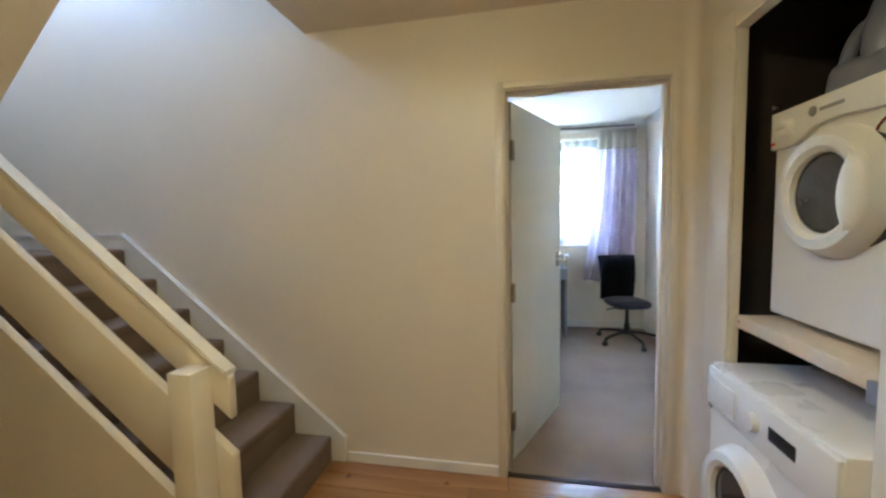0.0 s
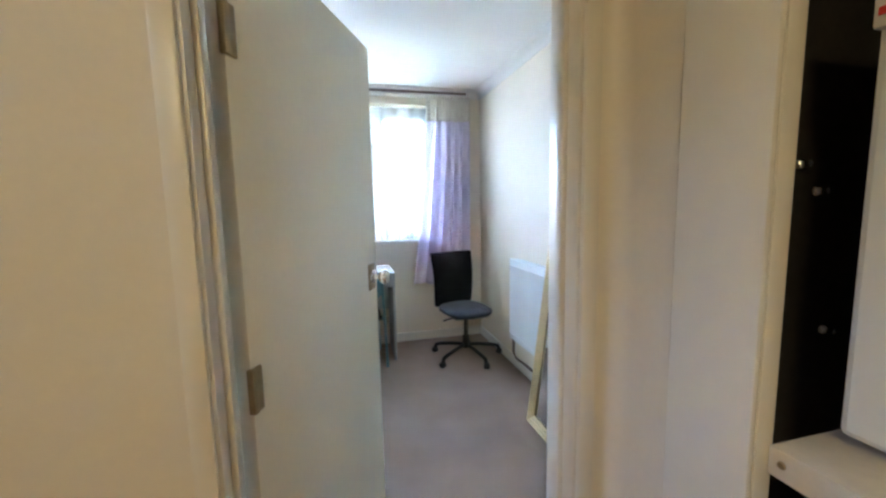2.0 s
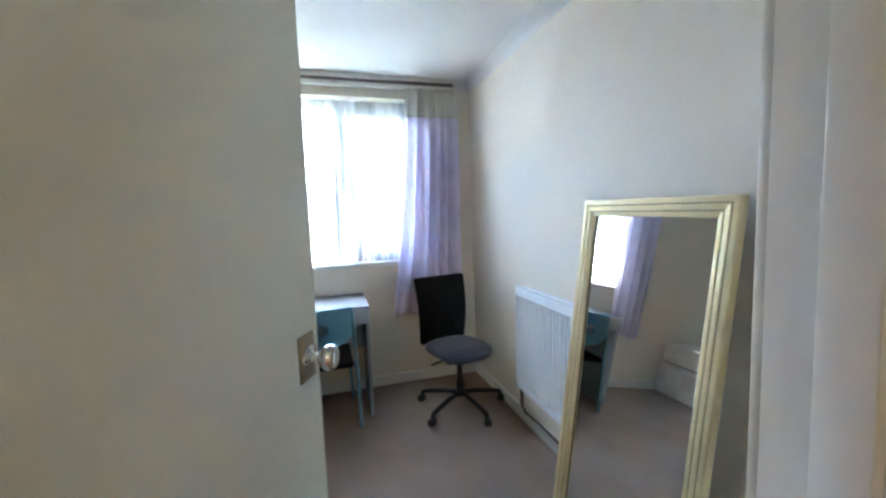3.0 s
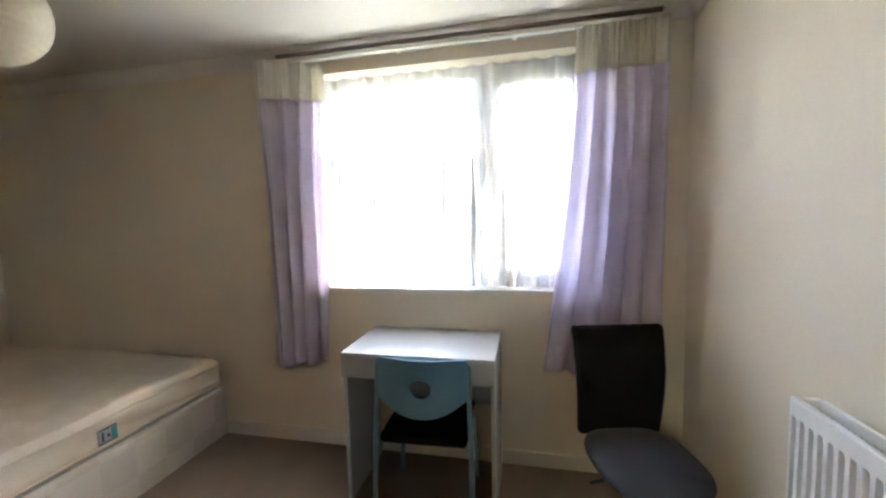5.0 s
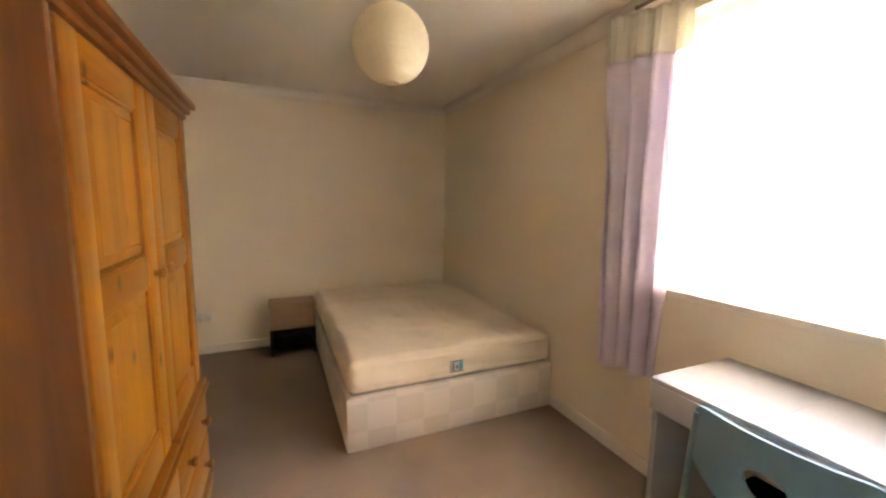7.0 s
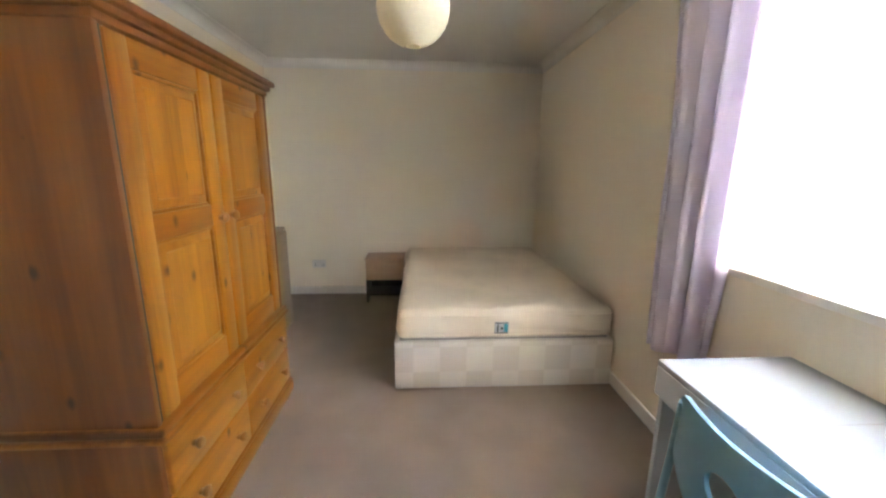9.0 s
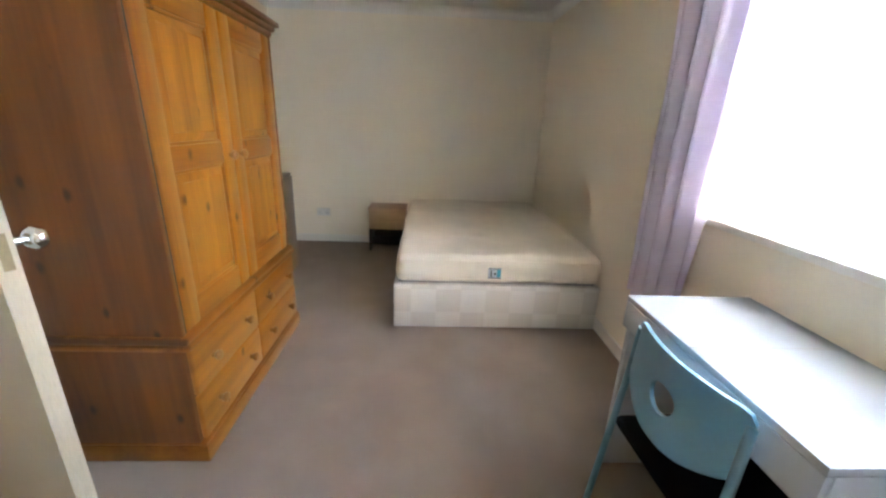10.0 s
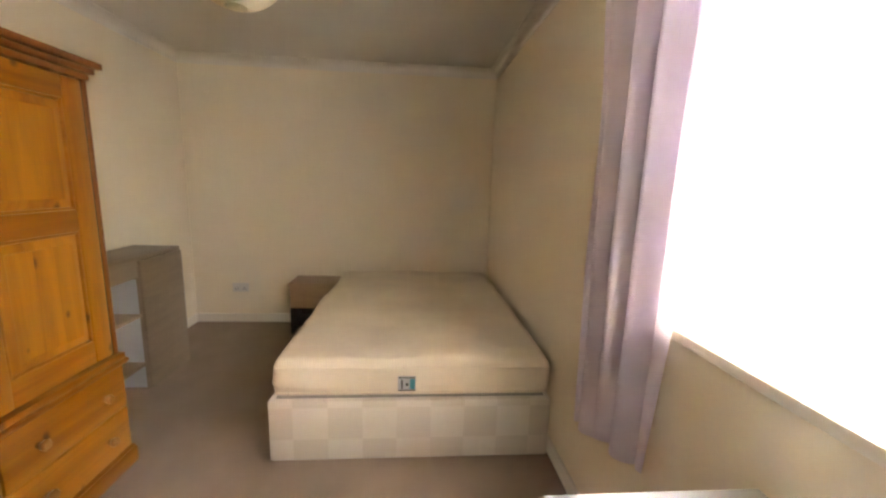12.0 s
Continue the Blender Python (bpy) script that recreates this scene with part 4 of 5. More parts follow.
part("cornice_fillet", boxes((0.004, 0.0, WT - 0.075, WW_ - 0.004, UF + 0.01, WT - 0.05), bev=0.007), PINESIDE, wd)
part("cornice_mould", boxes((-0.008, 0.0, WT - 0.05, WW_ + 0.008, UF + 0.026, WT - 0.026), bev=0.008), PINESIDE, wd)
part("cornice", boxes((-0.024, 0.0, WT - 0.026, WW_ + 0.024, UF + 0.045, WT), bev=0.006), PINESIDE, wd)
KN = [(0.0, 0.0), (0.012, 0.0), (0.01, 0.01), (0.018, 0.018), (0.021, 0.026), (0.016, 0.034), (0.0, 0.037)]
def wood_knob(parent, x, y, z):
    b = lathe(KN, 20, "y")
    bmesh.ops.translate(b, vec=(x, y, z), verts=b.verts)
    part("knob", b, KNOBWOOD, parent, "turned dark wooden knob")
DH0, DH1 = 0.566, WT - 0.08
dw = (WW_ - 2 * SW_ - 0.04 - 0.034) / 2
def fielded(x0, x1, z0, z1, y):
    """A raised panel: flat field, sloping margins."""
    bm = bmesh.new()
    def ring(d, yy):
        return [bm.verts.new(p) for p in ((x0 + d, yy, z0 + d), (x1 - d, yy, z0 + d), (x1 - d, yy, z1 - d), (x0 + d, yy, z1 - d))]
    rings = [ring(0.0, y - 0.006), ring(0.0, y), ring(0.034, y + 0.011), ring(0.037, y + 0.0095)]
    for p, q in zip(rings, rings[1:]):
        for i in range(4):
            bm.faces.new((p[i], p[(i + 1) % 4], q[(i + 1) % 4], q[i]))
    bm.faces.new(rings[-1])
    bm.faces.new(rings[0])
    bmesh.ops.recalc_face_normals(bm, faces=bm.faces)
    return bm
# near-black strips fill the door gaps to paint their shade
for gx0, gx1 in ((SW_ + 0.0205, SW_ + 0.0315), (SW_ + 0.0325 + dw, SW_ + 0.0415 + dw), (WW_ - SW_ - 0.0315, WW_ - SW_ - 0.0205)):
    part("shadow_gap", boxes((gx0, UF - 0.025, DH0 - 0.004, gx1, UF - 0.004, DH1 + 0.002)), DARKWOOD, wd, "dark strip painting the shade at the door edge")
for k in range(2):
    x0 = SW_ + 0.032 + k * (dw + 0.01)
    yf = UF - 0.024
    d = part("door", boxes((x0, yf + 0.001, DH0, x0 + 0.085, yf + 0.028, DH1), (x0 + dw - 0.085, yf + 0.001, DH0, x0 + dw, yf + 0.028, DH1), bev=0.008), PINE, wd)
    for z0, z1 in ((DH0, DH0 + 0.1), (1.135, 1.222), (DH1 - 0.085, DH1)):
        part("rail", boxes((x0 + 0.0855, yf + 0.001, z0, x0 + dw - 0.0855, yf + 0.0245, z1), bev=0.004), PINEH, d)
    for z0, z1 in ((DH0 + 0.1, 1.135), (1.222, DH1 - 0.085)):
        px0, px1 = x0 + 0.0855, x0 + dw - 0.0855
        part("panel", fielded(px0 + 0.008, px1 - 0.008, z0 + 0.008, z1 - 0.008, yf + 0.011), PINE, d)
        cuts = (px0 + 0.046, px0 + 0.046 + (px1 - px0 - 0.092) * (0.36 if k else 0.3), px0 + 0.046 + (px1 - px0 - 0.092) * (0.7 if k else 0.62), px1 - 0.046)
        for a0, a1 in zip(cuts, cuts[1:]):
            part("field_board", boxes((a0, yf + 0.0195, z0 + 0.046, a1 - 0.0001, yf + 0.0212, z1 - 0.046)), PINE, d)
        bead = boxes((px0, yf + 0.004, z0, px0 + 0.012, yf + 0.022, z1), (px1 - 0.012, yf + 0.004, z0, px1, yf + 0.022, z1), (px0 + 0.012, yf + 0.004, z0, px1 - 0.012, yf + 0.022, z0 + 0.012), (px0 + 0.012, yf + 0.004, z1 - 0.012, px1 - 0.012, yf + 0.022, z1), bev=0.005)
        part("beading", bead, PINEH, d)
    wood_knob(d, x0 + (0.042 if k else dw - 0.042), yf + 0.025, 1.165)
for col in range(2):
    for row in range(2):
        x0 = 0.016 + col * 0.549
        z0 = 0.096 + row * 0.206
        dr = part("drawer", boxes((x0, WD - 0.022, z0, x0 + 0.543, WD - 0.001, z0 + 0.198), bev=0.006), PINE_DRAWER, wd)
        for kx in (0.125, 0.418):
            wood_knob(dr, x0 + kx, WD - 0.001, z0 + 0.1)

# ---- desk ----
dk = thing("desk", pose(2.962, 7.988, 0.0), "small white melamine desk under the window", "desk")
part("tabletop", boxes((0.0, 0.0, 0.746, 0.735, 0.458, 0.766), bev=0.002), WHITEMEL, dk)
part("tabletop_seam", boxes((0.34, 0.001, 0.7655, 0.343, 0.444, 0.7668)), GREYPL, dk, "thin grey joint line")
part("drawer_front", boxes((0.0, 0.0, 0.645, 0.735, 0.018, 0.745), bev=0.002), WHITEMEL, dk)
part("drawer_box", boxes((0.022, 0.019, 0.655, 0.713, 0.43, 0.74), bev=0.002), WHITEMEL, dk)
for x in (0.0, 0.715):
    part("side_panel", boxes((x, 0.02, 0.0, x + 0.02, 0.44, 0.745), bev=0.002), WHITEMEL, dk)
part("back_panel", boxes((0.021, 0.42, 0.35, 0.714, 0.435, 0.653), bev=0.002), WHITEMEL, dk)

# ---- blue chair ----
ch = thing("desk_chair", pose(3.38, 7.885, 0.0, 0, 0, 2), "pale blue plastic chair with dark seat at the desk", "chair")
def shell():
    """The curved back: wide, straight on top, rounded below, with a grip hole."""
    cz, hw, top = 0.662, 0.212, 0.782
    def inside(x, z):
        r = 0.03
        if abs(x) > hw or z > top:
            return False
        if z > top - r and abs(x) > hw - r:
            return (abs(x) - hw + r) ** 2 + (z - top + r) ** 2 < r * r
        return z > 0.527 + 0.085 * (abs(x) / hw) ** 2.2
    N, rings = 72, 9
    bm = bmesh.new()
    grid = []
    for i in range(N):
        a = 2 * math.pi * i / N
        c, s = math.cos(a), math.sin(a)
        far = 0.02
        while inside(far * c, cz + far * s):
            far += 0.001
        hx, hz = 0.05 * c, (0.048 if s < 0 else 0.034) * s
        col = []
        for k in range(rings):
            f = k / (rings - 1)
            x, z = hx + (far * c - hx) * f, cz + hz + (far * s - hz) * f
            y = -0.045 * (1 - (x / hw) ** 2) + 0.05 - 0.16 * (top - z) * 0.3
            col.append(bm.verts.new((x, y, z)))
        grid.append(col)
    for i in range(N):
        for k in range(rings - 1):
            p, q = grid[i], grid[(i + 1) % N]
            bm.faces.new((p[k], p[k + 1], q[k + 1], q[k]))
    bmesh.ops.recalc_face_normals(bm, faces=bm.faces)
    bmesh.ops.solidify(bm, geom=list(bm.faces), thickness=0.012)
    return bm
part("backrest", shell(), BLUEPLY, ch)
bm = bmesh.new()
box(bm, -0.2, 0.02, 0.395, 0.2, 0.42, 0.435, bev=0.018, seg=4)
for v in bm.verts:
    v.co.z -= 0.03 * (1 - (v.co.x / 0.2) ** 2) + 0.02 * max(0, 0.15 - v.co.y)
part("seat", bm, BLACKCLOTH, ch, "dark padded seat")
for s in (-1, 1):
    part("rear_leg", tube([(s * 0.222, -0.008, 0.0), (s * 0.22, 0.012, 0.2), (s * 0.217, 0.03, 0.4), (s * 0.21, 0.044, 0.6), (s * 0.206, 0.05, 0.745), (s * 0.203, 0.05, 0.752)], 0.0115), BLUETUBE, ch)
    part("front_leg", tube([(s * 0.21, 0.42, 0.0), (s * 0.2, 0.39, 0.2), (s * 0.19, 0.36, 0.38)], 0.011), BLUETUBE, ch)
    part("seat_rail", tube([(s * 0.212, 0.03, 0.385), (s * 0.195, 0.2, 0.38), (s * 0.19, 0.36, 0.38)], 0.01), BLUETUBE, ch)
part("stretcher", tube([(-0.19, 0.34, 0.375), (0.19, 0.34, 0.375)], 0.009), BLUETUBE, ch)

# ---- office chair ----
oc = thing("office_chair", pose(4.285, 7.9, 0.0, 0, 0, 12), "black-backed swivel chair with slate blue seat by the window", "office chair")
bm = bmesh.new()
box(bm, -0.205, 0.205, 0.415, 0.205, 0.25, 0.9, bev=0.018, seg=4)
bmesh.ops.subdivide_edges(bm, edges=[e for e in bm.edges if e.calc_length() > 0.3], cuts=4, use_grid_fill=True)
for v in bm.verts:
    h = (v.co.z - 0.47) / 0.445
    v.co.x *= 0.9 + 0.1 * h
    v.co.y += 0.04 * h - 0.03 * math.sin(math.pi * h)
part("backrest", bm, BLACKCLOTH, oc)
bm = bmesh.new()
bmesh.ops.create_uvsphere(bm, u_segments=40, v_segments=16, radius=1.0)
for v in bm.verts:
    x, y, z = v.co
    e = lambda q: math.copysign(abs(q) ** 0.72, q)
    v.co = Vector((0.205 * e(x), 0.23 * e(y) + 0.01, 0.425 + 0.035 * e(z) - 0.012 * (y < -0.6)))
part("seat", bm, BLUECLOTH, oc, "slate blue rounded seat pad")
part("seat_shell", boxes((-0.15, -0.12, 0.375, 0.15, 0.16, 0.395), bev=0.008), BLACKPL, oc)
part("back_bracket", tube([(0, 0.06, 0.37), (0, 0.2, 0.365), (0, 0.262, 0.42), (0, 0.27, 0.6)], 0.018), BLACKPL, oc)
part("column", lathe([(0.0, 0.09), (0.03, 0.09), (0.028, 0.2), (0.02, 0.205), (0.018, 0.375), (0.0, 0.375)], 20), BLACKPL, oc)
part("lever", tube([(-0.08, 0.0, 0.37), (-0.2, -0.02, 0.365), (-0.225, -0.02, 0.36)], 0.007), BLACKPL, oc)
for k in range(5):
    a = radians(72 * k - 158.5)
    c, s = math.cos(a), math.sin(a)
    arm = part("base_arm", tube([(0.02 * c, 0.02 * s, 0.115), (0.12 * c, 0.12 * s, 0.108), (0.24 * c, 0.24 * s, 0.09), (0.288 * c, 0.288 * s, 0.075), (0.297 * c, 0.297 * s, 0.05)], 0.0155), BLACKPL, oc)
    b = lathe([(0.0, -0.022), (0.018, -0.022), (0.025, -0.016), (0.025, -0.004), (0.02, 0.0), (0.025, 0.004), (0.025, 0.016), (0.018, 0.022), (0.0, 0.022)], 20, "x")
    bmesh.ops.rotate(b, cent=(0, 0, 0), matrix=Matrix.Rotation(a + 1.1 * k, 3, "Z"), verts=b.verts)
    bmesh.ops.translate(b, vec=(0.302 * c, 0.302 * s, 0.0255), verts=b.verts)
    part("castor", b, BLACKPL, arm)

# ---- radiator ----
RL, RZ0, RZ1 = 1.05, 0.3, 0.912
ra = thing("radiator", pose(4.505, 7.49 - RL, 0.0), "white ribbed panel radiator on the wall", "radiator")
n, bmr = 33, bmesh.new()
prof = []
for k in range(n):
    y = 0.02 + (RL - 0.04) * k / n
    s = (RL - 0.04) / n
    prof += [(0.0, y), (0.0, y + s * 0.42), (0.03, y + s * 0.52), (0.03, y + s * 0.9)]
prof.append((0.0, RL - 0.02))
rows = []
for z, d in ((RZ0, 0.0), (RZ0 + 0.036, 0.0), (RZ0 + 0.048, 1.0), (RZ1 - 0.062, 1.0), (RZ1 - 0.05, 0.0), (RZ1 - 0.01, 0.0)):
    rows.append([bmr.verts.new((x * d, y, z)) for x, y in prof])
for p, q in zip(rows, rows[1:]):
    for i in range(len(prof) - 1):
        bmr.faces.new((p[i], q[i], q[i + 1], p[i + 1]))
bmesh.ops.recalc_face_normals(bmr, faces=bmr.faces)
bmesh.ops.solidify(bmr, geom=list(bmr.faces), thickness=0.002)
part("front_panel", bmr, RAD, ra)
part("back_panel", boxes((0.06, 0.02, RZ0, 0.07, RL - 0.02, RZ1 - 0.004)), RAD, ra)
for y in (0.0, RL - 0.018):
    part("side_cover", boxes((0.006, y, RZ0 + 0.02, 0.07, y + 0.018, RZ1 - 0.006), bev=0.004), RAD, ra)
part("top_rim", boxes((-0.002, 0.018, RZ1 - 0.012, 0.014, RL - 0.018, RZ1), bev=0.004), RAD, ra)
for k in range(60):
    part("fin", boxes((0.036, 0.026 + 0.0168 * k, RZ0 + 0.03, 0.058, 0.0285 + 0.0168 * k, RZ1 - 0.03)), GREYFIN, ra)
for y in (0.2, RL - 0.2):
    part("wall_bracket", boxes((0.07, y, RZ0 + 0.05, 0.1145, y + 0.03, RZ1 - 0.05)), RAD, ra)
part("valve", lathe([(0.0, 0.0), (0.018, 0.0), (0.02, 0.05), (0.012, 0.06), (0.0, 0.06)], 18), CHROME, ra).location = (0.045, RL + 0.01, RZ0 - 0.03)
part("pipe", tube([(0.045, RL + 0.01, RZ0), (0.045, RL + 0.01, 0.16), (0.06, RL, 0.12), (0.075, RL - 0.03, 0.105), (0.085, RL - 0.1, 0.104), (0.085, -0.4, 0.104)], 0.0095), PIPE, ra, "dark painted heating pipe")

# ---- leaning mirror ----
MW, MH = 0.62, 1.385
up = Vector((0.167, -0.022, 1.38)).normalized()
along = Vector((0.03, -1.0, 0.0))
along = (along - up * along.dot(up)).normalized()
nrm = along.cross(up).normalized()
mm = Matrix((along, up, nrm)).transposed().to_4x4()
mm.translation = (4.363, 6.843, 0.004)
mi = thing("standing_mirror", mm, "tall mirror in a ridged pale gold frame, leaning", "mirror")
FWD = [(0.0, 0.0), (0.0, 0.026), (0.004, 0.03), (0.018, 0.03), (0.0205, 0.026), (0.0235, 0.026), (0.026, 0.029), (0.04, 0.027), (0.0425, 0.0225), (0.0455, 0.0225), (0.048, 0.0255), (0.06, 0.022), (0.063, 0.016), (0.063, 0.0)]
def side(length, name, m):
    """One mitred length of ridged moulding."""
    bm = bmesh.new()
    a = [bm.verts.new((w, w, h)) for w, h in FWD]
    b = [bm.verts.new((w, length - w, h)) for w, h in FWD]
    for i in range(len(FWD) - 1):
        f = bm.faces.new((a[i], a[i + 1], b[i + 1], b[i]))
        f.material_index = 1 if i in (4, 8, 12) else 0
    bm.faces.new(a)
    bm.faces.new(b)
    bmesh.ops.recalc_face_normals(bm, faces=bm.faces)
    ob = part(name, bm, GOLD, mi, "", False)
    ob.data.materials.append(GROOVE)
    ob.matrix_local = m
side(MH, "frame_side", pose(0, 0, 0))
side(MH, "frame_side", pose(MW, MH, 0, 0, 0, 180))
side(MW, "frame_side", pose(0, MH, 0, 0, 0, -90))
side(MW, "frame_side", pose(MW, 0, 0, 0, 0, 90))
part("mirror_glass", boxes((0.06, 0.06, 0.006, MW - 0.06, MH - 0.06, 0.011)), MIRROR, mi, "", False)
part("backing", boxes((0.01, 0.01, 0.0, MW - 0.01, MH - 0.01, 0.005)), DARKWOOD, mi, "", False)

# ---- curtains and rails ----
rl = thing("curtain_rail", pose(2.42, 8.395, 2.325), "double curtain rail, bronze above white", "curtain rail")
part("rail", boxes((0.0, -0.01, 0.016, 2.05, 0.012, 0.034), bev=0.004), RAILDARK, rl, "thin bronze rail")
part("rail", boxes((0.0, -0.022, -0.022, 2.05, 0.008, 0.004), bev=0.004), WHITEGLOSS, rl, "white curtain track")
for x in (0.12, 0.72, 1.35, 1.93):
    part("bracket", boxes((x, 0.0, -0.015, x + 0.025, 0.0545, 0.03), bev=0.003), WHITEGLOSS, rl)


def curtain(name, x0t, x1t, x0b, x1b, ztop, zbot, y, folds, seed, label, lean=0.0, flare=0.8):
    """Gathered cloth; lean carries its far edge towards the window, flare shapes how the hem spreads."""
    c = thing(name, pose(0, y, 0), label, "curtain", "window curtains")
    def sheet(z0, z1, rows, extra, cols=folds * 22):
        bm = bmesh.new()
        grid = []
        for j in range(rows + 1):
            z = z0 + (z1 - z0) * j / rows
            f = (ztop - z) / (ztop - zbot)
            a, b = x0t + (x0b - x0t) * f ** flare, x1t + (x1b - x1t) * f ** flare
            row = []
            for i in range(cols + 1):
                u = i / cols
                w = u + 0.07 * noise.noise(Vector((u * 2.4, seed * 3, 0.5)))
                ph = 2 * math.pi * folds * w + 1.5 * noise.noise(Vector((u * 2, f * 0.9, seed))) * f
                amp = (0.014 + 0.03 * min(1.0, f * 2.2)) * (0.8 + 0.75 * noise.noise(Vector((u * 3 + 9, f * 0.8, seed))))
                tight = 0.007 * math.sin(ph * 3.3 + seed) * max(0, 1 - f * 5)
                fine = 0.005 * math.sin(ph * 2.0 + 1.7) * min(1.0, f * 3)
                yy = amp * math.sin(ph) + tight + fine + extra + lean * (u - 0.5) * (1 - 0.35 * f) + 0.012 * noise.noise(Vector((u * 2, f * 3, seed + 4)))
                xx = a + (b - a) * u + 0.014 * math.cos(ph) * (0.3 + f)
                if xx < 2.612 or xx > WX1 - 0.012 or z < WZ0 + 0.03:
                    yy = min(yy, RY1 - 0.016 - y)
                zz = z + (0.012 * math.sin(ph * 0.5 + seed) + 0.02 * noise.noise(Vector((u * 3, seed, 1)))) * f * f
                row.append(bm.verts.new((xx, yy, zz)))
            grid.append(row)
        for p, q in zip(grid, grid[1:]):
            for i in range(cols):
                bm.faces.new((p[i], p[i + 1], q[i + 1], q[i]))
        bmesh.ops.recalc_face_normals(bm, faces=bm.faces)
        return bm
    part("heading", sheet(ztop - 0.215, ztop, 8, -0.004), CREAMBAND, c, "gathered cream heading band")
    part("drape", sheet(zbot, ztop - 0.2, 40, 0.0), LILAC, c)
    for ob in c.children:
        so_ = ob.modifiers.new("cloth thickness", "SOLIDIFY")
        so_.thickness, so_.use_even_offset = 0.002, False
    return c


curtain("curtain", 2.345, 2.685, 2.385, 2.66, 2.305, 0.535, 8.372, 4, 1.7, "lilac curtain with cream heading, hanging in folds", 0.17)
curtain("curtain", 4.075, 4.49, 3.9, 4.47, 2.305, 0.575, 8.372, 5, 5.2, "wider lilac curtain gathered behind the office chair", -0.03, 1.5)

nc = thing("net_curtain", pose(WX0, RY1 + 0.062, WZ0), "white lace net hanging across the window", "net curtain")
bm = bmesh.new()
cols, rows_ = 220, 14
gr = []
for j in range(rows_ + 1):
    z = 0.016 + (WZ1 - WZ0 - 0.03) * j / rows_
    gr.append([bm.verts.new((0.005 + (WX1 - WX0 - 0.01) * i / cols, 0.012 * math.sin(i * 0.42 + 1.2 * noise.noise(Vector((i * 0.03, j * 0.1, 0)))) + 0.01 * noise.noise(Vector((i * 0.06, j * 0.2, 2))), z)) for i in range(cols + 1)])
for p, q in zip(gr, gr[1:]):
    for i in range(cols):
        bm.faces.new((p[i], p[i + 1], q[i + 1], q[i]))
part("net", bm, NET, nc)
part("wire", tube([(0.0, 0.0, WZ1 - WZ0 - 0.012), (WX1 - WX0, 0.0, WZ1 - WZ0 - 0.012)], 0.003, 6), WHITEGLOSS, nc)

# ---- paper lantern ----
ln = thing("paper_lantern", pose(2.324, 7.183, 2.015), "round cream rice-paper lantern shade under the ceiling", "lamp shade")
pr, R, nr = [], 0.15, 54
for k in range(nr + 1):
    a = radians(12 + 156 * k / nr)
    r = R * math.sin(a) + 0.0012 * math.sin(k * math.pi / 1.5)
    pr.append((r, R * math.cos(a)))
lt = lathe(pr, 48)
bmesh.ops.delete(lt, geom=[f for f in lt.faces if len(f.verts) > 8], context="FACES_ONLY")
part("shade", lt, PAPER, ln)
part("wire_ring", tube([(0.034 * math.cos(a), 0.034 * math.sin(a), R * 0.97) for a in [2 * math.pi * k / 24 for k in range(25)]], 0.0018, 6), CHROME, ln)
part("lamp_holder", lathe([(0.0, 0.09), (0.019, 0.09), (0.019, 0.15), (0.008, 0.165), (0.0, 0.165)], 16), WHITEGLOSS, ln)
part("flex", tube([(0, 0, 0.16), (0, 0, RZ - 2.015 - 0.02)], 0.0035, 8), WHITEGLOSS, ln)
part("ceiling_rose", lathe([(0.0, RZ - 2.016), (0.035, RZ - 2.016), (0.032, RZ - 2.031), (0.012, RZ - 2.043), (0.0, RZ - 2.043)], 24), WHITEGLOSS, ln)

# ---- socket ----
so = thing("wall_socket", pose(RX0 + 0.0005, 6.1, 0.342), "white twin wall socket on the cream wall", "socket")
part("plate", boxes((0.0, -0.073, -0.043, 0.009, 0.073, 0.043), bev=0.003), SOCKET, so)
for y in (-0.036, 0.036):
    part("switch", boxes((0.009, y - 0.008, 0.012, 0.0125, y + 0.008, 0.032), bev=0.001), SOCKET, so)
    for dy, dz in ((0, 0.004), (-0.011, -0.016), (0.011, -0.016)):
        part("slot", boxes((0.0088, y + dy - 0.003, dz - 0.005, 0.0094, y + dy + 0.003, dz + 0.005)), BLACKPL, so)

# ---- outside ----
struct("ground", boxes((-400, 9.2, -2.9, 400, 900, -2.8)), GRASS, "green lawns below the window", "ground")
struct("road", boxes((-60, 16.0, -2.8, 60, 21.5, -2.78)), TARMAC, "grey tarmac street", "road")
struct("pavement", boxes((-60, 14.2, -2.8, 60, 16.0, -2.68), bev=0.02), mat("paving", (0.3, 0.29, 0.27), 0.9, 1.2, 0.15, 30.0, 0.2), "pale concrete pavement with kerb", "pavement")


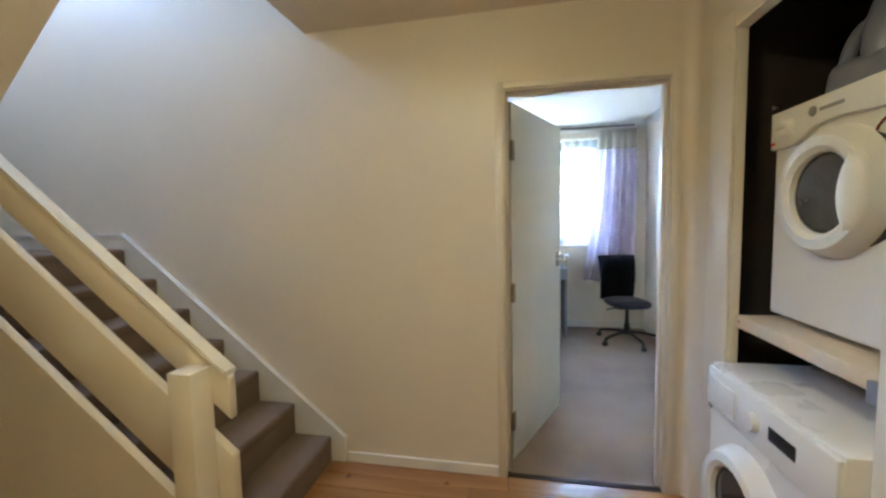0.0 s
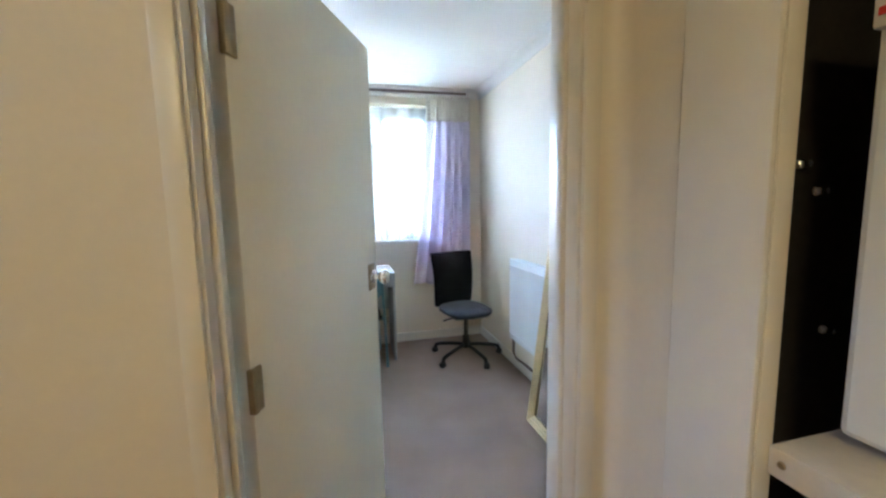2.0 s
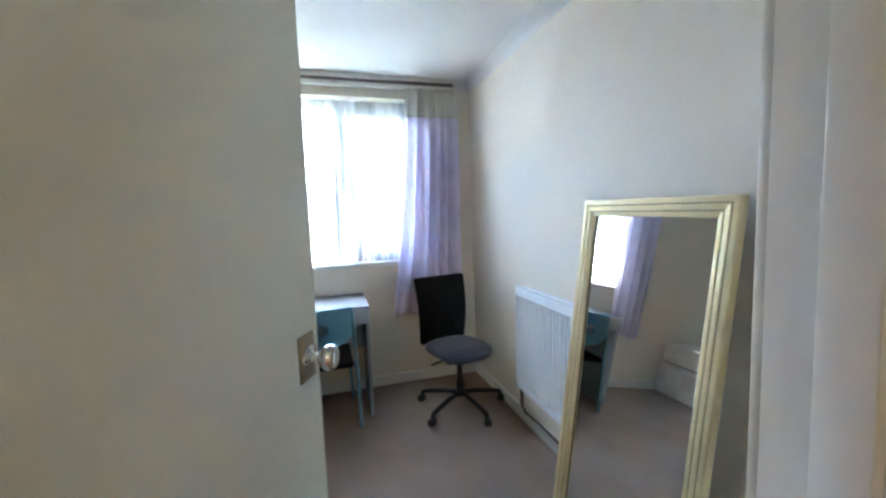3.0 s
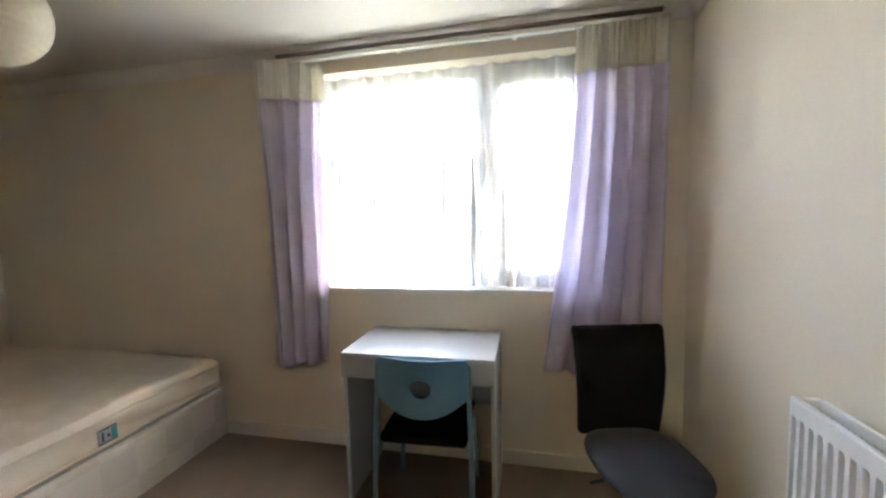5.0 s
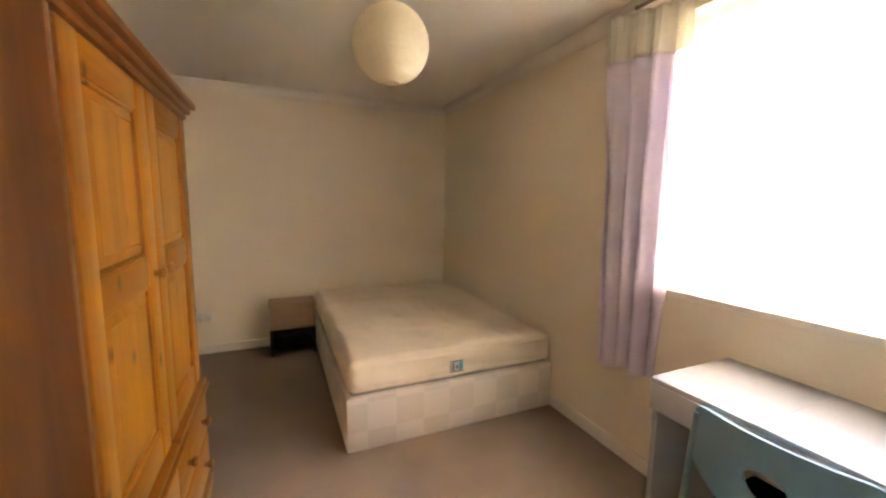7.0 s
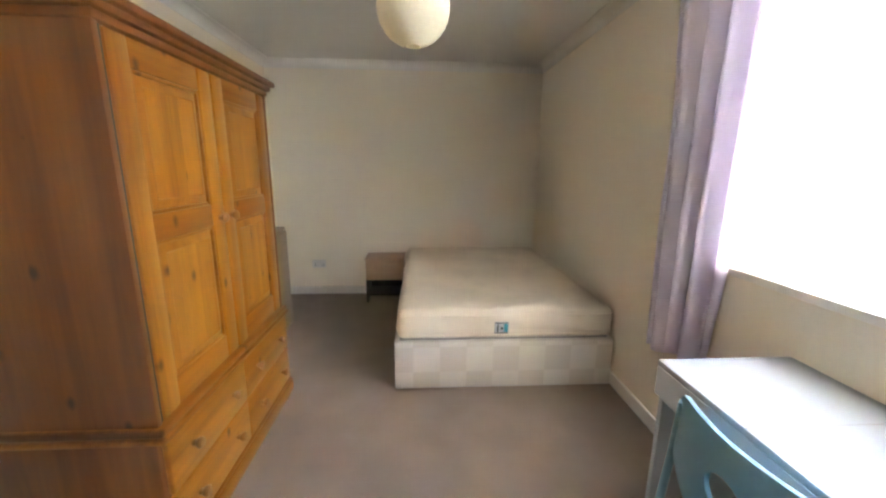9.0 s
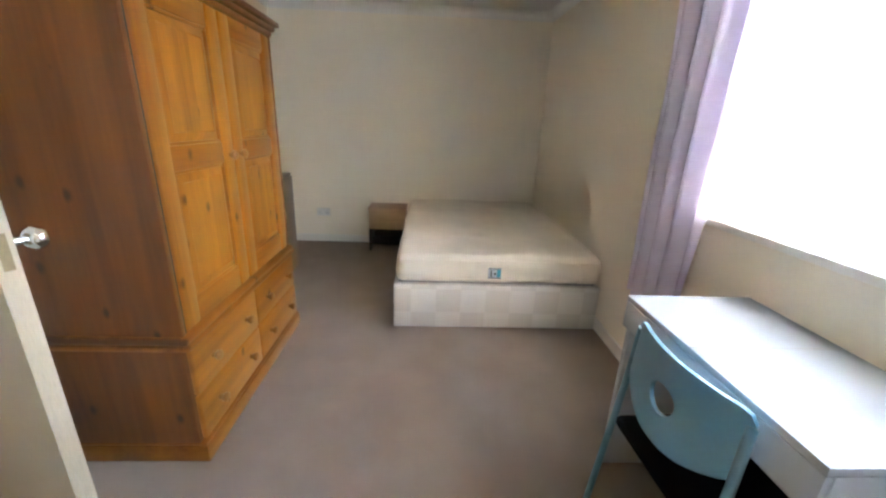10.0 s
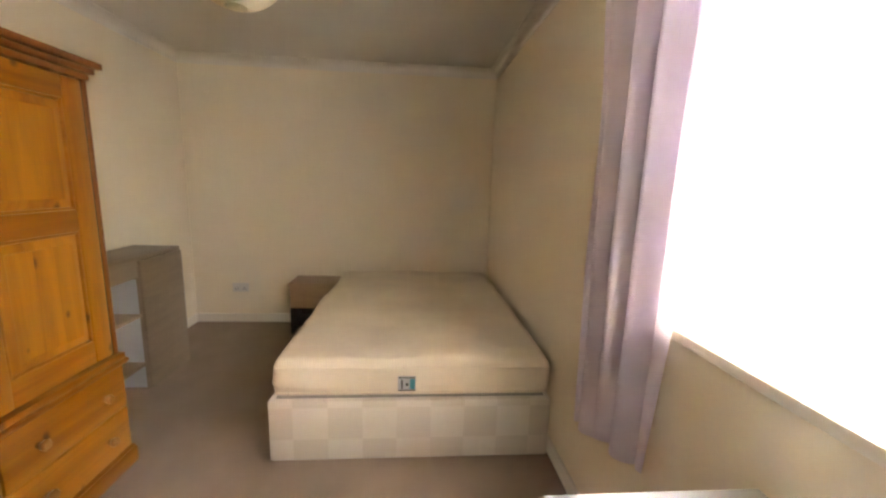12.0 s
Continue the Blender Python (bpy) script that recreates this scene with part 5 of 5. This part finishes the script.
def house(m, w, label):
    h = thing("house", m, label, "house", "terrace across the street")
    ops = [(0.9 + k * (w - 1.8) / 3, z) for z in (0.9, 3.5) for k in range(4)]
    bw, bh = 1.15, 1.25
    xs = sorted({x for x, _ in ops})
    rows = []
    for z0, z1, op in ((0.0, 0.9, False), (0.9, 0.9 + bh, True), (0.9 + bh, 3.5, False), (3.5, 3.5 + bh, True), (3.5 + bh, 5.4, False)):
        if not op:
            rows.append((0, 0, z0, w, 0.3, z1))
        else:
            px = 0.0
            for x in xs:
                rows.append((px, 0, z0, x - bw / 2, 0.3, z1))
                px = x + bw / 2
            rows.append((px, 0, z0, w, 0.3, z1))
    part("wall", boxes(*[r for r in rows if r[3] - r[0] > 0.01], (0, 0.3, 0, 0.3, 7.5, 5.4), (w - 0.3, 0.3, 0, w, 7.5, 5.4), (0.3, 7.2, 0, w - 0.3, 7.5, 5.4)), BRICKM, h)
    part("roof", prism([(-0.4, 5.3), (-0.4, 5.45), (3.75, 8.0), (7.9, 5.45), (7.9, 5.3)], -0.05, w + 0.05, "x"), ROOFM, h)
    for x, z in ops:
        wi = part("window", boxes((x - bw / 2, 0.1, z, x + bw / 2, 0.16, z + 0.07), (x - bw / 2, 0.1, z + bh - 0.07, x + bw / 2, 0.16, z + bh), (x - bw / 2, 0.1, z + 0.07, x - bw / 2 + 0.07, 0.16, z + bh - 0.07), (x + bw / 2 - 0.07, 0.1, z + 0.07, x + bw / 2, 0.16, z + bh - 0.07), (x - 0.035, 0.1, z + 0.07, x + 0.035, 0.16, z + bh - 0.07)), UPVC, h)
        part("pane", boxes((x - bw / 2 + 0.07, 0.125, z + 0.07, x + bw / 2 - 0.07, 0.135, z + bh - 0.07)), FARGLASS, wi)
    return h


house(pose(2.6, 26.0, -2.8), 11.0, "brown brick terraced house with white windows and tiled roof")
house(pose(-11.0, 27.0, -2.8), 12.5, "neighbouring brick terraced house set further back")
house(pose(15.0, 26.0, -2.8), 11.0, "far brick terraced house along the street")

# ---- hall floorboards ----
board_w = 0.105
sizes = {}
for r in range(int((HY - HY0) / board_w)):
    y = HY - 0.002 - (r + 1) * board_w
    x = 1.2 - 0.47 * ((r * 7) % 5) / 5
    while x < CX + 0.1:
        ln_ = 0.95
        if "b" not in sizes:
            sizes["b"] = mesh_of("plank", boxes((0, 0, -0.012, ln_ - 0.003, board_w - 0.003, 0.0), bev=0.002), PLANK)
        pl = new("plank", sizes["b"])
        pl.location = (x, y, 0.0)
        pl.parent = bpy.data.objects["floor_hall"]
        x += ln_
